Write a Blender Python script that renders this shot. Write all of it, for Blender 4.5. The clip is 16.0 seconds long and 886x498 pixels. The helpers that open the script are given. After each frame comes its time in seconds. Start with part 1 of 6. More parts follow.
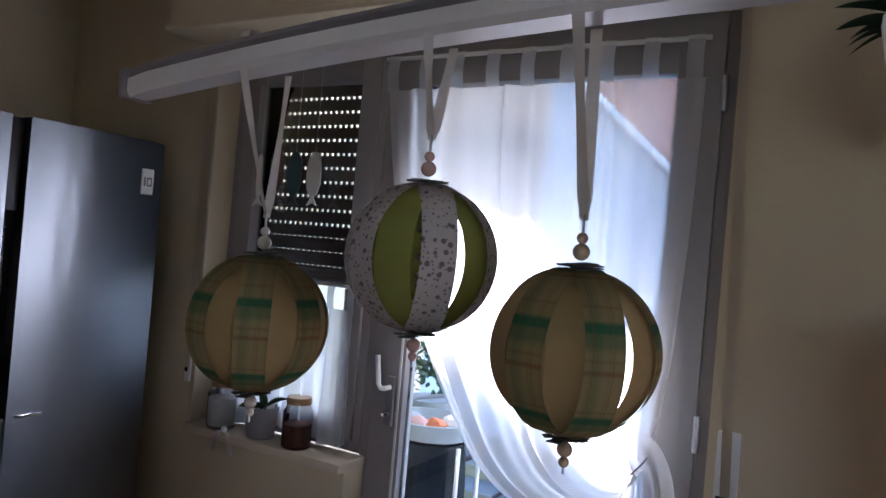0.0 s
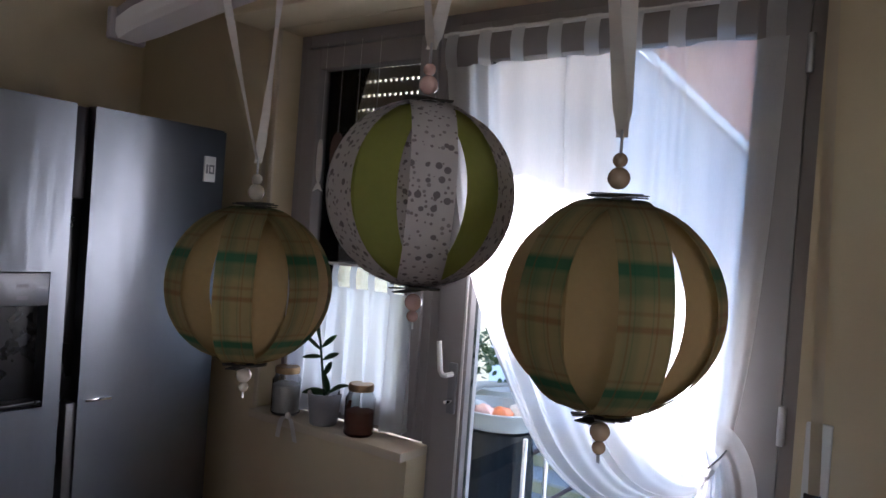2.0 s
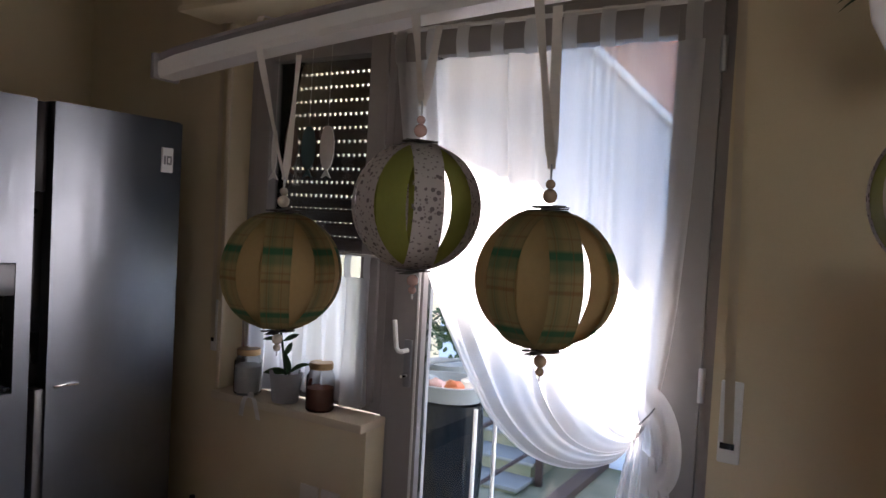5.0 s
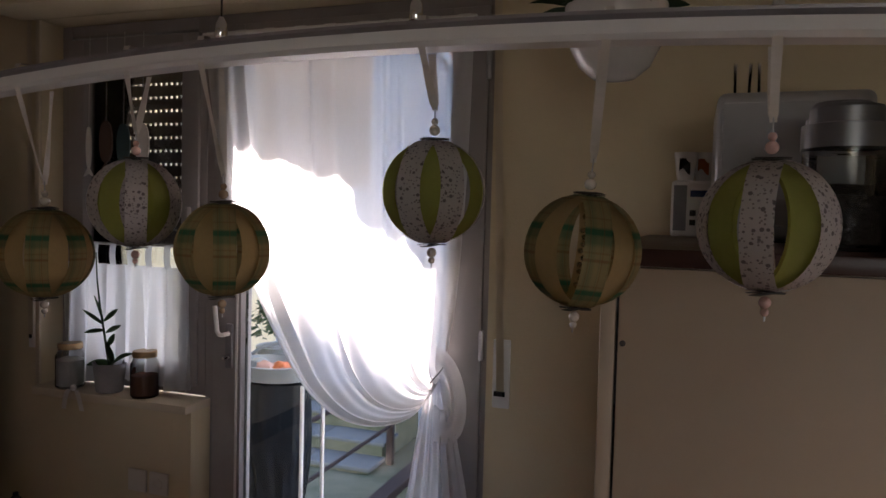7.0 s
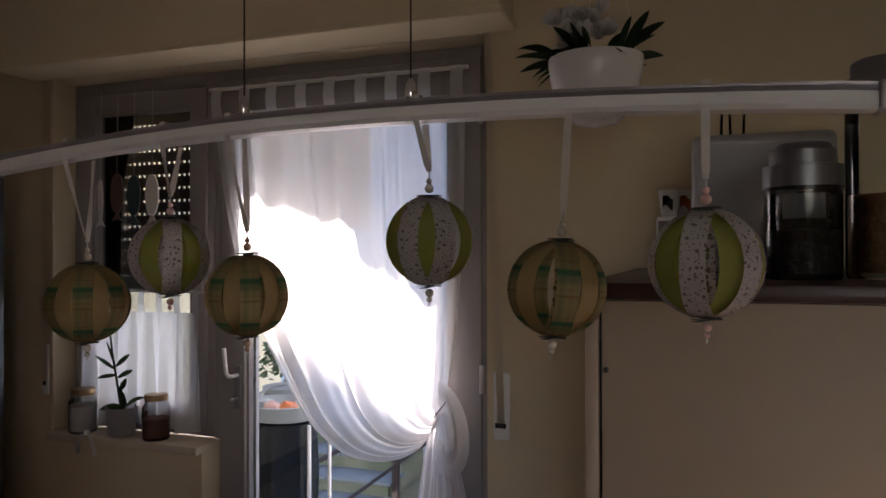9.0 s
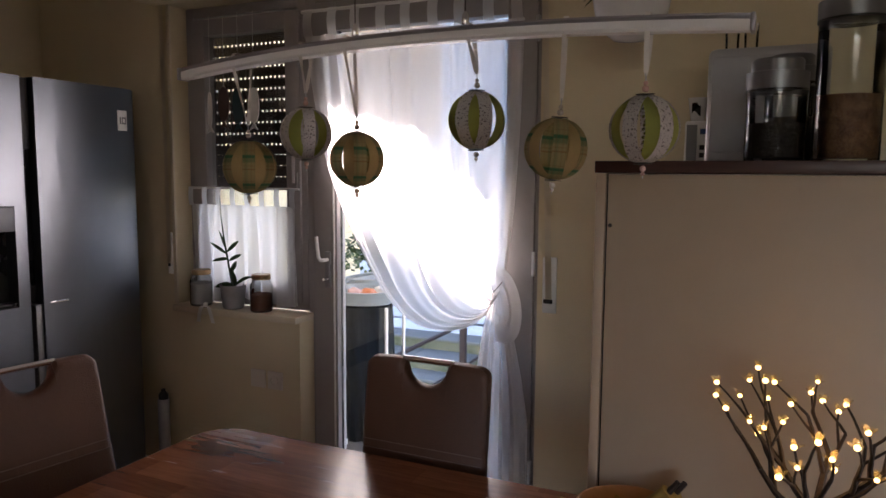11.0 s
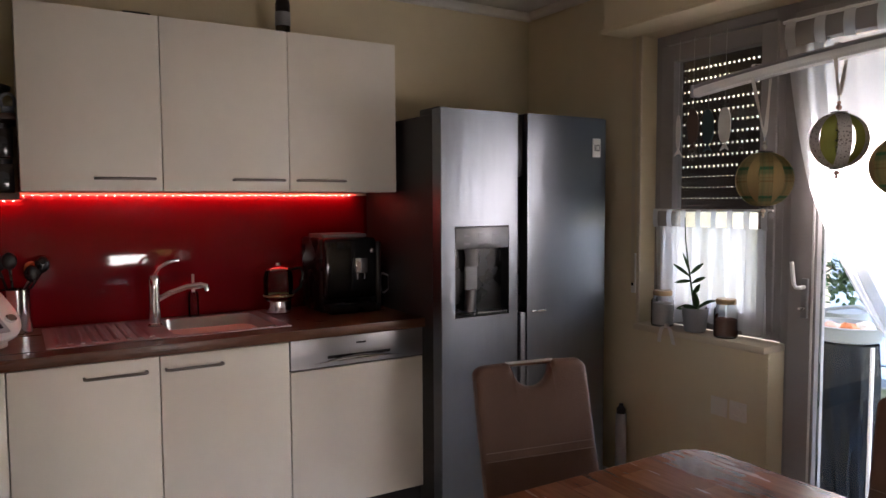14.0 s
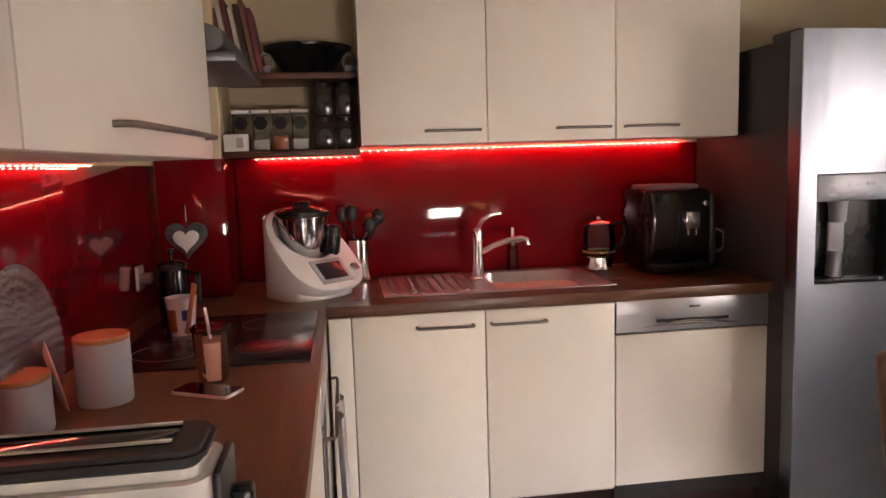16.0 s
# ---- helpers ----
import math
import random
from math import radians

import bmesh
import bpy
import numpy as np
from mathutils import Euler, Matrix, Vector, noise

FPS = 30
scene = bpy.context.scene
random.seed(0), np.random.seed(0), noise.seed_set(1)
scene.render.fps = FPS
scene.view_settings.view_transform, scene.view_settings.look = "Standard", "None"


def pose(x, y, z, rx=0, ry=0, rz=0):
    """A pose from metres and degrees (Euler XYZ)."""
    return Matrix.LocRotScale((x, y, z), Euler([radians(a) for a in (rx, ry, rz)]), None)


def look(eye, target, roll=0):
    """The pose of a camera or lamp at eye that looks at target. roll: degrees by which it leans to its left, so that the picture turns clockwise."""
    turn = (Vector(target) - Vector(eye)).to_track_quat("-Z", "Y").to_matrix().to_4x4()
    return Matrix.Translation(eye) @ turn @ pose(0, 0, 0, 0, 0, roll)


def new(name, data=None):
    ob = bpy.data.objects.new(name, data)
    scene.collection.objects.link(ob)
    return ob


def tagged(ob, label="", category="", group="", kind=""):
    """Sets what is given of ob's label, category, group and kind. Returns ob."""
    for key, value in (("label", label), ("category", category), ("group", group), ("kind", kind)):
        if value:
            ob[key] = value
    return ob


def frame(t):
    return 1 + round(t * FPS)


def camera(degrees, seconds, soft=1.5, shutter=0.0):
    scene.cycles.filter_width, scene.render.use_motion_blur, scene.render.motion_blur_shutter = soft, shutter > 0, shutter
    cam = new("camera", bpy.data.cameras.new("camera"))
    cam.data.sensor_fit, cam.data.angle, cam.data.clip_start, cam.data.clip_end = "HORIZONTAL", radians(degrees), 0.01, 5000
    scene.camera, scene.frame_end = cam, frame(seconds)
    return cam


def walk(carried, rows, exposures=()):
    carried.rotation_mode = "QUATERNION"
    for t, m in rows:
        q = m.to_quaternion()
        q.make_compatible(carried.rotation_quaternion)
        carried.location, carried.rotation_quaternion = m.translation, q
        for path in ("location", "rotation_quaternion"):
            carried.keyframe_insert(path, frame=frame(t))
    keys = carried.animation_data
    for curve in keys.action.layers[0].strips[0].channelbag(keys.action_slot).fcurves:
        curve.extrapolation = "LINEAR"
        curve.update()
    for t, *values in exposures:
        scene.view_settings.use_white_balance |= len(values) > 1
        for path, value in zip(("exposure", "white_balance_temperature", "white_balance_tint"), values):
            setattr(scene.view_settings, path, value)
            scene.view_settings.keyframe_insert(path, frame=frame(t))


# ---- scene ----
cam = camera(63.8, 16.0)
PATH = [
    (0, (1.025, 0.748, 1.497), (0.041, 2.49, 1.506), 4.9),
    (0.5, (1.026, 0.796, 1.488), (-0.077, 2.464, 1.486), 4.5),
    (1, (1.013, 0.816, 1.484), (-0.166, 2.432, 1.468), 4.3),
    (1.5, (1.007, 0.824, 1.477), (-0.188, 2.426, 1.454), 4.1),
    (2, (1.015, 0.832, 1.474), (-0.138, 2.466, 1.442), 4.1),
    (2.5, (1.011, 0.833, 1.476), (-0.132, 2.473, 1.437), 4.1),
    (3, (1.006, 0.829, 1.478), (-0.142, 2.466, 1.429), 4.1),
    (3.2, (1.009, 0.828, 1.48), (-0.141, 2.463, 1.43), 4.2),
    (5.3, (1.102, 0.642, 1.483), (0.16, 2.405, 1.404), 2.6),
    (5.5, (1.124, 0.605, 1.479), (0.305, 2.429, 1.416), 2.1),
    (6, (1.202, 0.56, 1.491), (0.586, 2.461, 1.416), 1.3),
    (6.5, (1.299, 0.559, 1.494), (0.765, 2.485, 1.41), 1.4),
    (7, (1.323, 0.541, 1.487), (0.667, 2.429, 1.398), 1.5),
    (7.5, (1.347, 0.536, 1.503), (0.656, 2.413, 1.46), 1.0),
    (8, (1.359, 0.522, 1.502), (0.696, 2.409, 1.501), 0.7),
    (8.5, (1.368, 0.507, 1.501), (0.708, 2.395, 1.521), 0.0),
    (8.7, (1.359, 0.489, 1.499), (0.701, 2.377, 1.523), -0.1),
    (10.8, (1.492, 0.126, 1.435), (0.732, 1.965, 1.239), 0.5),
    (11, (1.527, 0.103, 1.427), (0.691, 1.908, 1.219), 0.4),
    (11.5, (1.55, 0.081, 1.427), (0.6, 1.825, 1.194), 0.5),
    (12, (1.537, 0.076, 1.428), (0.397, 1.708, 1.232), 0.4),
    (12.5, (1.521, 0.066, 1.424), (0.161, 1.528, 1.295), -1.0),
    (13, (1.508, 0.062, 1.423), (0.027, 1.404, 1.337), -1.1),
    (13.5, (1.484, 0.033, 1.417), (-0.11, 1.239, 1.347), -0.5),
    (14, (1.445, 0.004, 1.402), (-0.263, 1.036, 1.27), -0.3),
    (14.5, (1.387, -0.019, 1.41), (-0.436, 0.779, 1.21), -1.1),
    (15, (1.296, -0.048, 1.414), (-0.594, 0.579, 1.225), -1.1),
    (15.5, (1.247, -0.074, 1.403), (-0.693, 0.375, 1.212), -1.3),
    (16, (1.201, -0.043, 1.38), (-0.766, 0.228, 1.138), -1.8),
]
walk(cam, [(t, look(eye, target, roll)) for t, eye, target, roll in PATH],
     exposures=[(0.0, 3.25, 5450, 21), (3.0, 3.25, 5950, 21), (5.5, 3.05, 6450, 24), (6.5, 2.75, 6650, 26), (8.0, 2.45, 6650, 27), (11.0, 3.15, 6700, 26), (12.5, 2.95, 6600, 24),
                (13.5, 3.05, 6450, 22), (14.0, 3.65, 6500, 22), (14.5, 4.2, 6800, 23), (15.0, 4.3, 6950, 24), (16.0, 4.55, 7100, 25)])
LED_W = 0.046

# ---- world and large lights ----
world = bpy.data.worlds.new("world")
scene.world = world
world.use_nodes = True
wn = world.node_tree.nodes
sky = wn.new("ShaderNodeTexSky")
sky.sky_type, sky.sun_disc = 'NISHITA', False
SUN_TO = Vector((0.1125, 0.75, 0.58)).normalized()
sky.sun_elevation = math.asin(SUN_TO.z)
sky.sun_rotation = math.atan2(SUN_TO.x, SUN_TO.y)
wn["Background"].inputs["Strength"].default_value = 0.15
world.node_tree.links.new(sky.outputs[0], wn["Background"].inputs["Color"])
sun_data = bpy.data.lights.new("sun", 'SUN')
sun_data.energy, sun_data.angle, sun_data.color = 5.0, radians(0.6), (1.0, 0.95, 0.87)
sun = new("sun", sun_data)
sun.matrix_world = look(SUN_TO * 30, (0, 0, 0))


def area_lamp(name, m, w, h, power, color, spread=180):
    d = bpy.data.lights.new(name, 'AREA')
    d.shape, d.size, d.size_y, d.energy, d.color, d.spread = 'RECTANGLE', w, h, power, color, radians(spread)
    o = new(name, d)
    o.matrix_world = m
    return o


# ---- materials ----
def mat(name, base, rough=0.5, metal=0.0, var=0.12, scale=8.0, bump=0.0, bump_scale=60.0, stretch=(1, 1, 1),
        rand=0.0, coat=0.0, emit=None, power=0.0, trans=0.0, ior=1.45, alpha=1.0, rough_var=0.1, second=None):
    """A procedural surface: two scales of colour variation, uneven gloss and a fine relief."""
    m = bpy.data.materials.new(name)
    m.use_nodes = True
    nt = m.node_tree
    b = nt.nodes["Principled BSDF"]
    L = nt.links.new
    tc = nt.nodes.new("ShaderNodeTexCoord")
    mp = nt.nodes.new("ShaderNodeMapping")
    mp.inputs["Scale"].default_value = stretch
    L(tc.outputs["Object"], mp.inputs["Vector"])
    n1 = nt.nodes.new("ShaderNodeTexNoise")
    n1.inputs["Scale"].default_value, n1.inputs["Detail"].default_value = scale, 4
    n2 = nt.nodes.new("ShaderNodeTexNoise")
    n2.inputs["Scale"].default_value, n2.inputs["Detail"].default_value = scale * 7, 3
    for n in (n1, n2):
        L(mp.outputs[0], n.inputs["Vector"])
    mx = nt.nodes.new("ShaderNodeMath")
    mx.operation = 'MULTIPLY_ADD'
    mx.inputs[1].default_value = 0.4
    L(n2.outputs[0], mx.inputs[0])
    sc = nt.nodes.new("ShaderNodeMath")
    sc.operation = 'MULTIPLY'
    sc.inputs[1].default_value = 0.6
    L(n1.outputs[0], sc.inputs[0])
    L(sc.outputs[0], mx.inputs[2])
    ramp = nt.nodes.new("ShaderNodeValToRGB")
    c = Vector(base[:3])
    d = Vector(second[:3]) if second else c
    ramp.color_ramp.elements[0].position, ramp.color_ramp.elements[1].position = 0.3, 0.7
    ramp.color_ramp.elements[0].color = (*(c * (1 - var)), 1)
    ramp.color_ramp.elements[1].color = (*[min(1, v * (1 + var * 0.6)) for v in d], 1)
    L(mx.outputs[0], ramp.inputs[0])
    col = ramp.outputs[0]
    if rand:
        oi = nt.nodes.new("ShaderNodeObjectInfo")
        hs = nt.nodes.new("ShaderNodeHueSaturation")
        mr = nt.nodes.new("ShaderNodeMapRange")
        mr.inputs[3].default_value, mr.inputs[4].default_value = 1 - rand, 1 + rand
        L(oi.outputs["Random"], mr.inputs[0])
        L(mr.outputs[0], hs.inputs["Value"])
        L(col, hs.inputs["Color"])
        col = hs.outputs[0]
    L(col, b.inputs["Base Color"])
    b.inputs["Metallic"].default_value = metal
    rr = nt.nodes.new("ShaderNodeMapRange")
    rr.inputs[3].default_value, rr.inputs[4].default_value = max(0.02, rough - rough_var), min(1, rough + rough_var)
    L(n1.outputs[0], rr.inputs[0])
    L(rr.outputs[0], b.inputs["Roughness"])
    if bump:
        bn = nt.nodes.new("ShaderNodeTexNoise")
        bn.inputs["Scale"].default_value, bn.inputs["Detail"].default_value = bump_scale, 4
        L(mp.outputs[0], bn.inputs["Vector"])
        bp = nt.nodes.new("ShaderNodeBump")
        bp.inputs["Strength"].default_value, bp.inputs["Distance"].default_value = bump, 0.01
        L(bn.outputs[0], bp.inputs["Height"])
        L(bp.outputs[0], b.inputs["Normal"])
    b.inputs["Coat Weight"].default_value = coat
    b.inputs["Coat Roughness"].default_value = 0.08
    b.inputs["Transmission Weight"].default_value = trans
    b.inputs["IOR"].default_value = ior
    b.inputs["Alpha"].default_value = alpha
    if emit:
        b.inputs["Emission Color"].default_value = (*emit, 1)
        b.inputs["Emission Strength"].default_value = power
    return m


def cloth_mat(name, color, see=0.25, glow=0.55):
    """Thin sheer cloth: part see-through, part lit from behind."""
    m = bpy.data.materials.new(name)
    m.use_nodes = True
    nt = m.node_tree
    nt.nodes.remove(nt.nodes["Principled BSDF"])
    L = nt.links.new
    out = nt.nodes["Material Output"]
    di = nt.nodes.new("ShaderNodeBsdfDiffuse")
    tl = nt.nodes.new("ShaderNodeBsdfTranslucent")
    tp = nt.nodes.new("ShaderNodeBsdfTransparent")
    tc = nt.nodes.new("ShaderNodeTexCoord")
    wv = nt.nodes.new("ShaderNodeTexNoise")
    wv.inputs["Scale"].default_value = 90
    mp = nt.nodes.new("ShaderNodeMapping")
    mp.inputs["Scale"].default_value = (6, 6, 0.6)
    L(tc.outputs["Object"], mp.inputs[0])
    L(mp.outputs[0], wv.inputs["Vector"])
    rp = nt.nodes.new("ShaderNodeValToRGB")
    rp.color_ramp.elements[0].color = (*[v * 0.9 for v in color], 1)
    rp.color_ramp.elements[1].color = (*color, 1)
    L(wv.outputs[0], rp.inputs[0])
    L(rp.outputs[0], di.inputs[0])
    L(rp.outputs[0], tl.inputs[0])
    a = nt.nodes.new("ShaderNodeMixShader")
    a.inputs[0].default_value = glow
    L(di.outputs[0], a.inputs[1])
    L(tl.outputs[0], a.inputs[2])
    s = nt.nodes.new("ShaderNodeMixShader")
    mr = nt.nodes.new("ShaderNodeMapRange")
    mr.inputs[3].default_value, mr.inputs[4].default_value = see - 0.08, see + 0.08
    L(wv.outputs[0], mr.inputs[0])
    L(mr.outputs[0], s.inputs[0])
    L(a.outputs[0], s.inputs[1])
    L(tp.outputs[0], s.inputs[2])
    L(s.outputs[0], out.inputs[0])
    return m


def glass_mat(name, tint=(1, 1, 1), gloss=0.12, rough=0.01):
    """A thin clear pane: see-through with a mirror film that follows Fresnel."""
    m = bpy.data.materials.new(name)
    m.use_nodes = True
    nt = m.node_tree
    nt.nodes.remove(nt.nodes["Principled BSDF"])
    L = nt.links.new
    tp = nt.nodes.new("ShaderNodeBsdfTransparent")
    tp.inputs[0].default_value = (*tint, 1)
    gl = nt.nodes.new("ShaderNodeBsdfGlossy")
    gl.inputs["Roughness"].default_value = rough
    fr = nt.nodes.new("ShaderNodeFresnel")
    fr.inputs[0].default_value = 1.45
    mx = nt.nodes.new("ShaderNodeMixShader")
    L(fr.outputs[0], mx.inputs[0])
    L(tp.outputs[0], mx.inputs[1])
    L(gl.outputs[0], mx.inputs[2])
    L(mx.outputs[0], nt.nodes["Material Output"].inputs[0])
    return m


def wood_mat(name, dark, light, rough=0.4, along=0, scale=3.0, coat=0.0):
    m = mat(name, dark, rough, 0, 0.15, scale, 0.05, 40, tuple(0.12 if i == along else 1 for i in range(3)), coat=coat, second=light)
    nt = m.node_tree
    for n in nt.nodes:
        if n.type == 'TEX_NOISE':
            n.inputs["Scale"].default_value *= 4
            n.inputs["Detail"].default_value = 6
    return m


def plaid_mat(name, ground, band, thin):
    """Woven-look plaid paper: soft coloured bands along and across the strip."""
    m = mat(name, ground, 0.75, 0, 0.08, 30, 0.05, 200)
    nt = m.node_tree
    L = nt.links.new
    b = nt.nodes["Principled BSDF"]
    uv = nt.nodes.new("ShaderNodeUVMap")
    sp = nt.nodes.new("ShaderNodeSeparateXYZ")
    L(uv.outputs[0], sp.inputs[0])
    col = b.inputs["Base Color"].links[0].from_socket

    def bands(sock, freq, shift, width, soft):
        mu = nt.nodes.new("ShaderNodeMath")
        mu.operation = 'MULTIPLY_ADD'
        mu.inputs[1].default_value, mu.inputs[2].default_value = freq, shift
        L(sock, mu.inputs[0])
        fr = nt.nodes.new("ShaderNodeMath")
        fr.operation = 'FRACT'
        L(mu.outputs[0], fr.inputs[0])
        ab = nt.nodes.new("ShaderNodeMath")
        ab.operation = 'SUBTRACT'
        L(fr.outputs[0], ab.inputs[0])
        ab.inputs[1].default_value = 0.5
        aa = nt.nodes.new("ShaderNodeMath")
        aa.operation = 'ABSOLUTE'
        L(ab.outputs[0], aa.inputs[0])
        mr = nt.nodes.new("ShaderNodeMapRange")
        mr.inputs[1].default_value, mr.inputs[2].default_value = width, width + soft
        mr.inputs[3].default_value, mr.inputs[4].default_value = 1, 0
        L(aa.outputs[0], mr.inputs[0])
        return mr.outputs[0]

    for sock, f, sh, w, so, color, k in ((sp.outputs[1], 2.63, 0.53, 0.035, 0.05, band, 0.85), (sp.outputs[1], 2.63, 0.40, 0.04, 0.07, band, 0.45),
                                         (sp.outputs[1], 2.4, 0.22, 0.012, 0.02, thin, 0.55), (sp.outputs[1], 4.8, 0.15, 0.012, 0.03, thin, 0.35),
                                         (sp.outputs[0], 1.0, 0.22, 0.10, 0.10, band, 0.22), (sp.outputs[0], 2.0, 0.08, 0.02, 0.03, thin, 0.42),
                                         (sp.outputs[0], 3.0, 0.62, 0.02, 0.04, band, 0.25)):
        f_out = bands(sock, f, sh, w, so)
        ml = nt.nodes.new("ShaderNodeMath")
        ml.operation = 'MULTIPLY'
        ml.inputs[1].default_value = k
        L(f_out, ml.inputs[0])
        mi = nt.nodes.new("ShaderNodeMix")
        mi.data_type = 'RGBA'
        L(ml.outputs[0], mi.inputs[0])
        L(col, mi.inputs[6])
        mi.inputs[7].default_value = (*color, 1)
        col = mi.outputs[2]
    L(col, b.inputs["Base Color"])
    return m


def floral_mat(name):
    """White paper sprinkled with grey and brown blossoms of several sizes."""
    m = mat(name, (0.66, 0.60, 0.58), 0.75, 0, 0.06, 30, 0.04, 200)
    nt = m.node_tree
    L = nt.links.new
    b = nt.nodes["Principled BSDF"]
    col = b.inputs["Base Color"].links[0].from_socket
    tc = nt.nodes.new("ShaderNodeTexCoord")
    for scale, size, color in ((175, 0.25, (0.17, 0.14, 0.145)), (330, 0.22, (0.24, 0.19, 0.19)), (240, 0.20, (0.30, 0.25, 0.25))):
        v = nt.nodes.new("ShaderNodeTexVoronoi")
        v.inputs["Randomness"].default_value = 0.8
        v.inputs["Scale"].default_value = scale
        L(tc.outputs["Object"], v.inputs["Vector"])
        nz = nt.nodes.new("ShaderNodeTexNoise")
        nz.inputs["Scale"].default_value = scale * 4
        L(tc.outputs["Object"], nz.inputs["Vector"])
        ad = nt.nodes.new("ShaderNodeMath")
        ad.operation = 'MULTIPLY_ADD'
        ad.inputs[1].default_value = 0.07
        L(nz.outputs[0], ad.inputs[0])
        L(v.outputs["Distance"], ad.inputs[2])
        lt = nt.nodes.new("ShaderNodeMapRange")
        lt.inputs[1].default_value, lt.inputs[2].default_value = size + 0.025, size + 0.065
        lt.inputs[3].default_value, lt.inputs[4].default_value = 0.85, 0
        L(ad.outputs[0], lt.inputs[0])
        mi = nt.nodes.new("ShaderNodeMix")
        mi.data_type = 'RGBA'
        L(lt.outputs[0], mi.inputs[0])
        L(col, mi.inputs[6])
        mi.inputs[7].default_value = (*color, 1)
        col = mi.outputs[2]
    L(col, b.inputs["Base Color"])
    return m


M_WALL = mat("wall_paint", (0.66, 0.56, 0.38), 0.85, 0, 0.05, 1.6, 0.12, 120)
M_CEIL = mat("ceiling_paint", (0.72, 0.68, 0.62), 0.9, 0, 0.04, 2, 0.1, 120)
M_NICHE = mat("niche_paint", (0.62, 0.53, 0.40), 0.8, 0, 0.06, 3, 0.1, 90)
M_FLOOR = mat("floor_tile", (0.33, 0.30, 0.27), 0.35, 0, 0.15, 3, 0.03, 30)
M_PVC = mat("window_pvc", (0.30, 0.275, 0.27), 0.4, 0, 0.05, 5, 0.02, 50)
M_WHITE = mat("white_plastic", (0.78, 0.77, 0.75), 0.35, 0, 0.04, 8)
M_FRONT = mat("cabinet_front", (0.78, 0.72, 0.63), 0.42, 0, 0.03, 3, 0.02, 200, rand=0.02)
M_CARC = mat("cabinet_carcass", (0.70, 0.64, 0.56), 0.5, 0, 0.04, 4)
M_TOP = wood_mat("walnut_worktop", (0.100, 0.040, 0.021), (0.135, 0.058, 0.031), 0.30, 1, 5)
M_TOPX = wood_mat("walnut_worktop_side", (0.125, 0.060, 0.028), (0.185, 0.095, 0.046), 0.38, 0, 5)
M_SLAB = wood_mat("dark_wenge", (0.030, 0.011, 0.009), (0.055, 0.020, 0.015), 0.35, 0, 5)
M_SHELF = wood_mat("walnut_shelf", (0.07, 0.028, 0.016), (0.13, 0.055, 0.03), 0.4, 1, 5)
M_TABLE = wood_mat("table_wood", (0.135, 0.043, 0.020), (0.25, 0.092, 0.043), 0.24, 0, 4, coat=0.25)
def stave_mat(m, length, width, k):
    """Glued staves: each block of the board takes its own tone."""
    nt = m.node_tree
    b = nt.nodes["Principled BSDF"]
    col = b.inputs["Base Color"].links[0].from_socket
    tc = nt.nodes.new("ShaderNodeTexCoord")
    br = nt.nodes.new("ShaderNodeTexBrick")
    br.inputs["Scale"].default_value = 1.0
    br.inputs["Brick Width"].default_value, br.inputs["Row Height"].default_value = length, width
    br.inputs["Mortar Size"].default_value = 0.0006
    br.offset, br.offset_frequency = 0.37, 2
    br.inputs["Color1"].default_value, br.inputs["Color2"].default_value, br.inputs["Mortar"].default_value = (1 - k, 1 - k * 1.1, 1 - k * 1.15, 1), (1 + k, 1 + k * 1.1, 1 + k * 1.1, 1), (1 - k, 1 - k, 1 - k, 1)
    nt.links.new(tc.outputs["Object"], br.inputs["Vector"])
    mi = nt.nodes.new("ShaderNodeMix")
    mi.data_type, mi.blend_type = 'RGBA', 'MULTIPLY'
    mi.inputs[0].default_value = 1.0
    nt.links.new(col, mi.inputs[6])
    nt.links.new(br.outputs["Color"], mi.inputs[7])
    nt.links.new(mi.outputs[2], b.inputs["Base Color"])


for n_ in M_TABLE.node_tree.nodes:
    if n_.type == 'BUMP':
        n_.inputs["Strength"].default_value = 0.015
stave_mat(M_TABLE, 0.42, 0.075, 0.28)
stave_mat(M_TOPX, 0.55, 0.048, 0.11)
M_RED = mat("red_glass", (0.175, 0.004, 0.008), 0.05, 0, 0.04, 2, rough_var=0.02)
M_STEEL = mat("brushed_steel", (0.200, 0.215, 0.242), 0.31, 1.0, 0.05, 3, 0.015, 300, (0.05, 1, 1), rough_var=0.05)
steel_b = M_STEEL.node_tree.nodes["Principled BSDF"]
steel_t = M_STEEL.node_tree.nodes.new("ShaderNodeTangent")
steel_t.direction_type, steel_t.axis = 'RADIAL', 'Z'
M_STEEL.node_tree.links.new(steel_t.outputs[0], steel_b.inputs["Tangent"])
steel_b.inputs["Anisotropic"].default_value = 0.72
steel_b.inputs["Anisotropic Rotation"].default_value = 0.25
steel_n = M_STEEL.node_tree.nodes.new("ShaderNodeTexNoise")
steel_n.inputs["Scale"].default_value, steel_n.inputs["Detail"].default_value = 5.0, 2
steel_c = M_STEEL.node_tree.nodes.new("ShaderNodeTexCoord")
steel_m = M_STEEL.node_tree.nodes.new("ShaderNodeMapping")
steel_m.inputs["Scale"].default_value = (1, 2.2, 0.5)
steel_w = M_STEEL.node_tree.nodes.new("ShaderNodeBump")
steel_w.inputs["Strength"].default_value, steel_w.inputs["Distance"].default_value = 0.055, 0.05
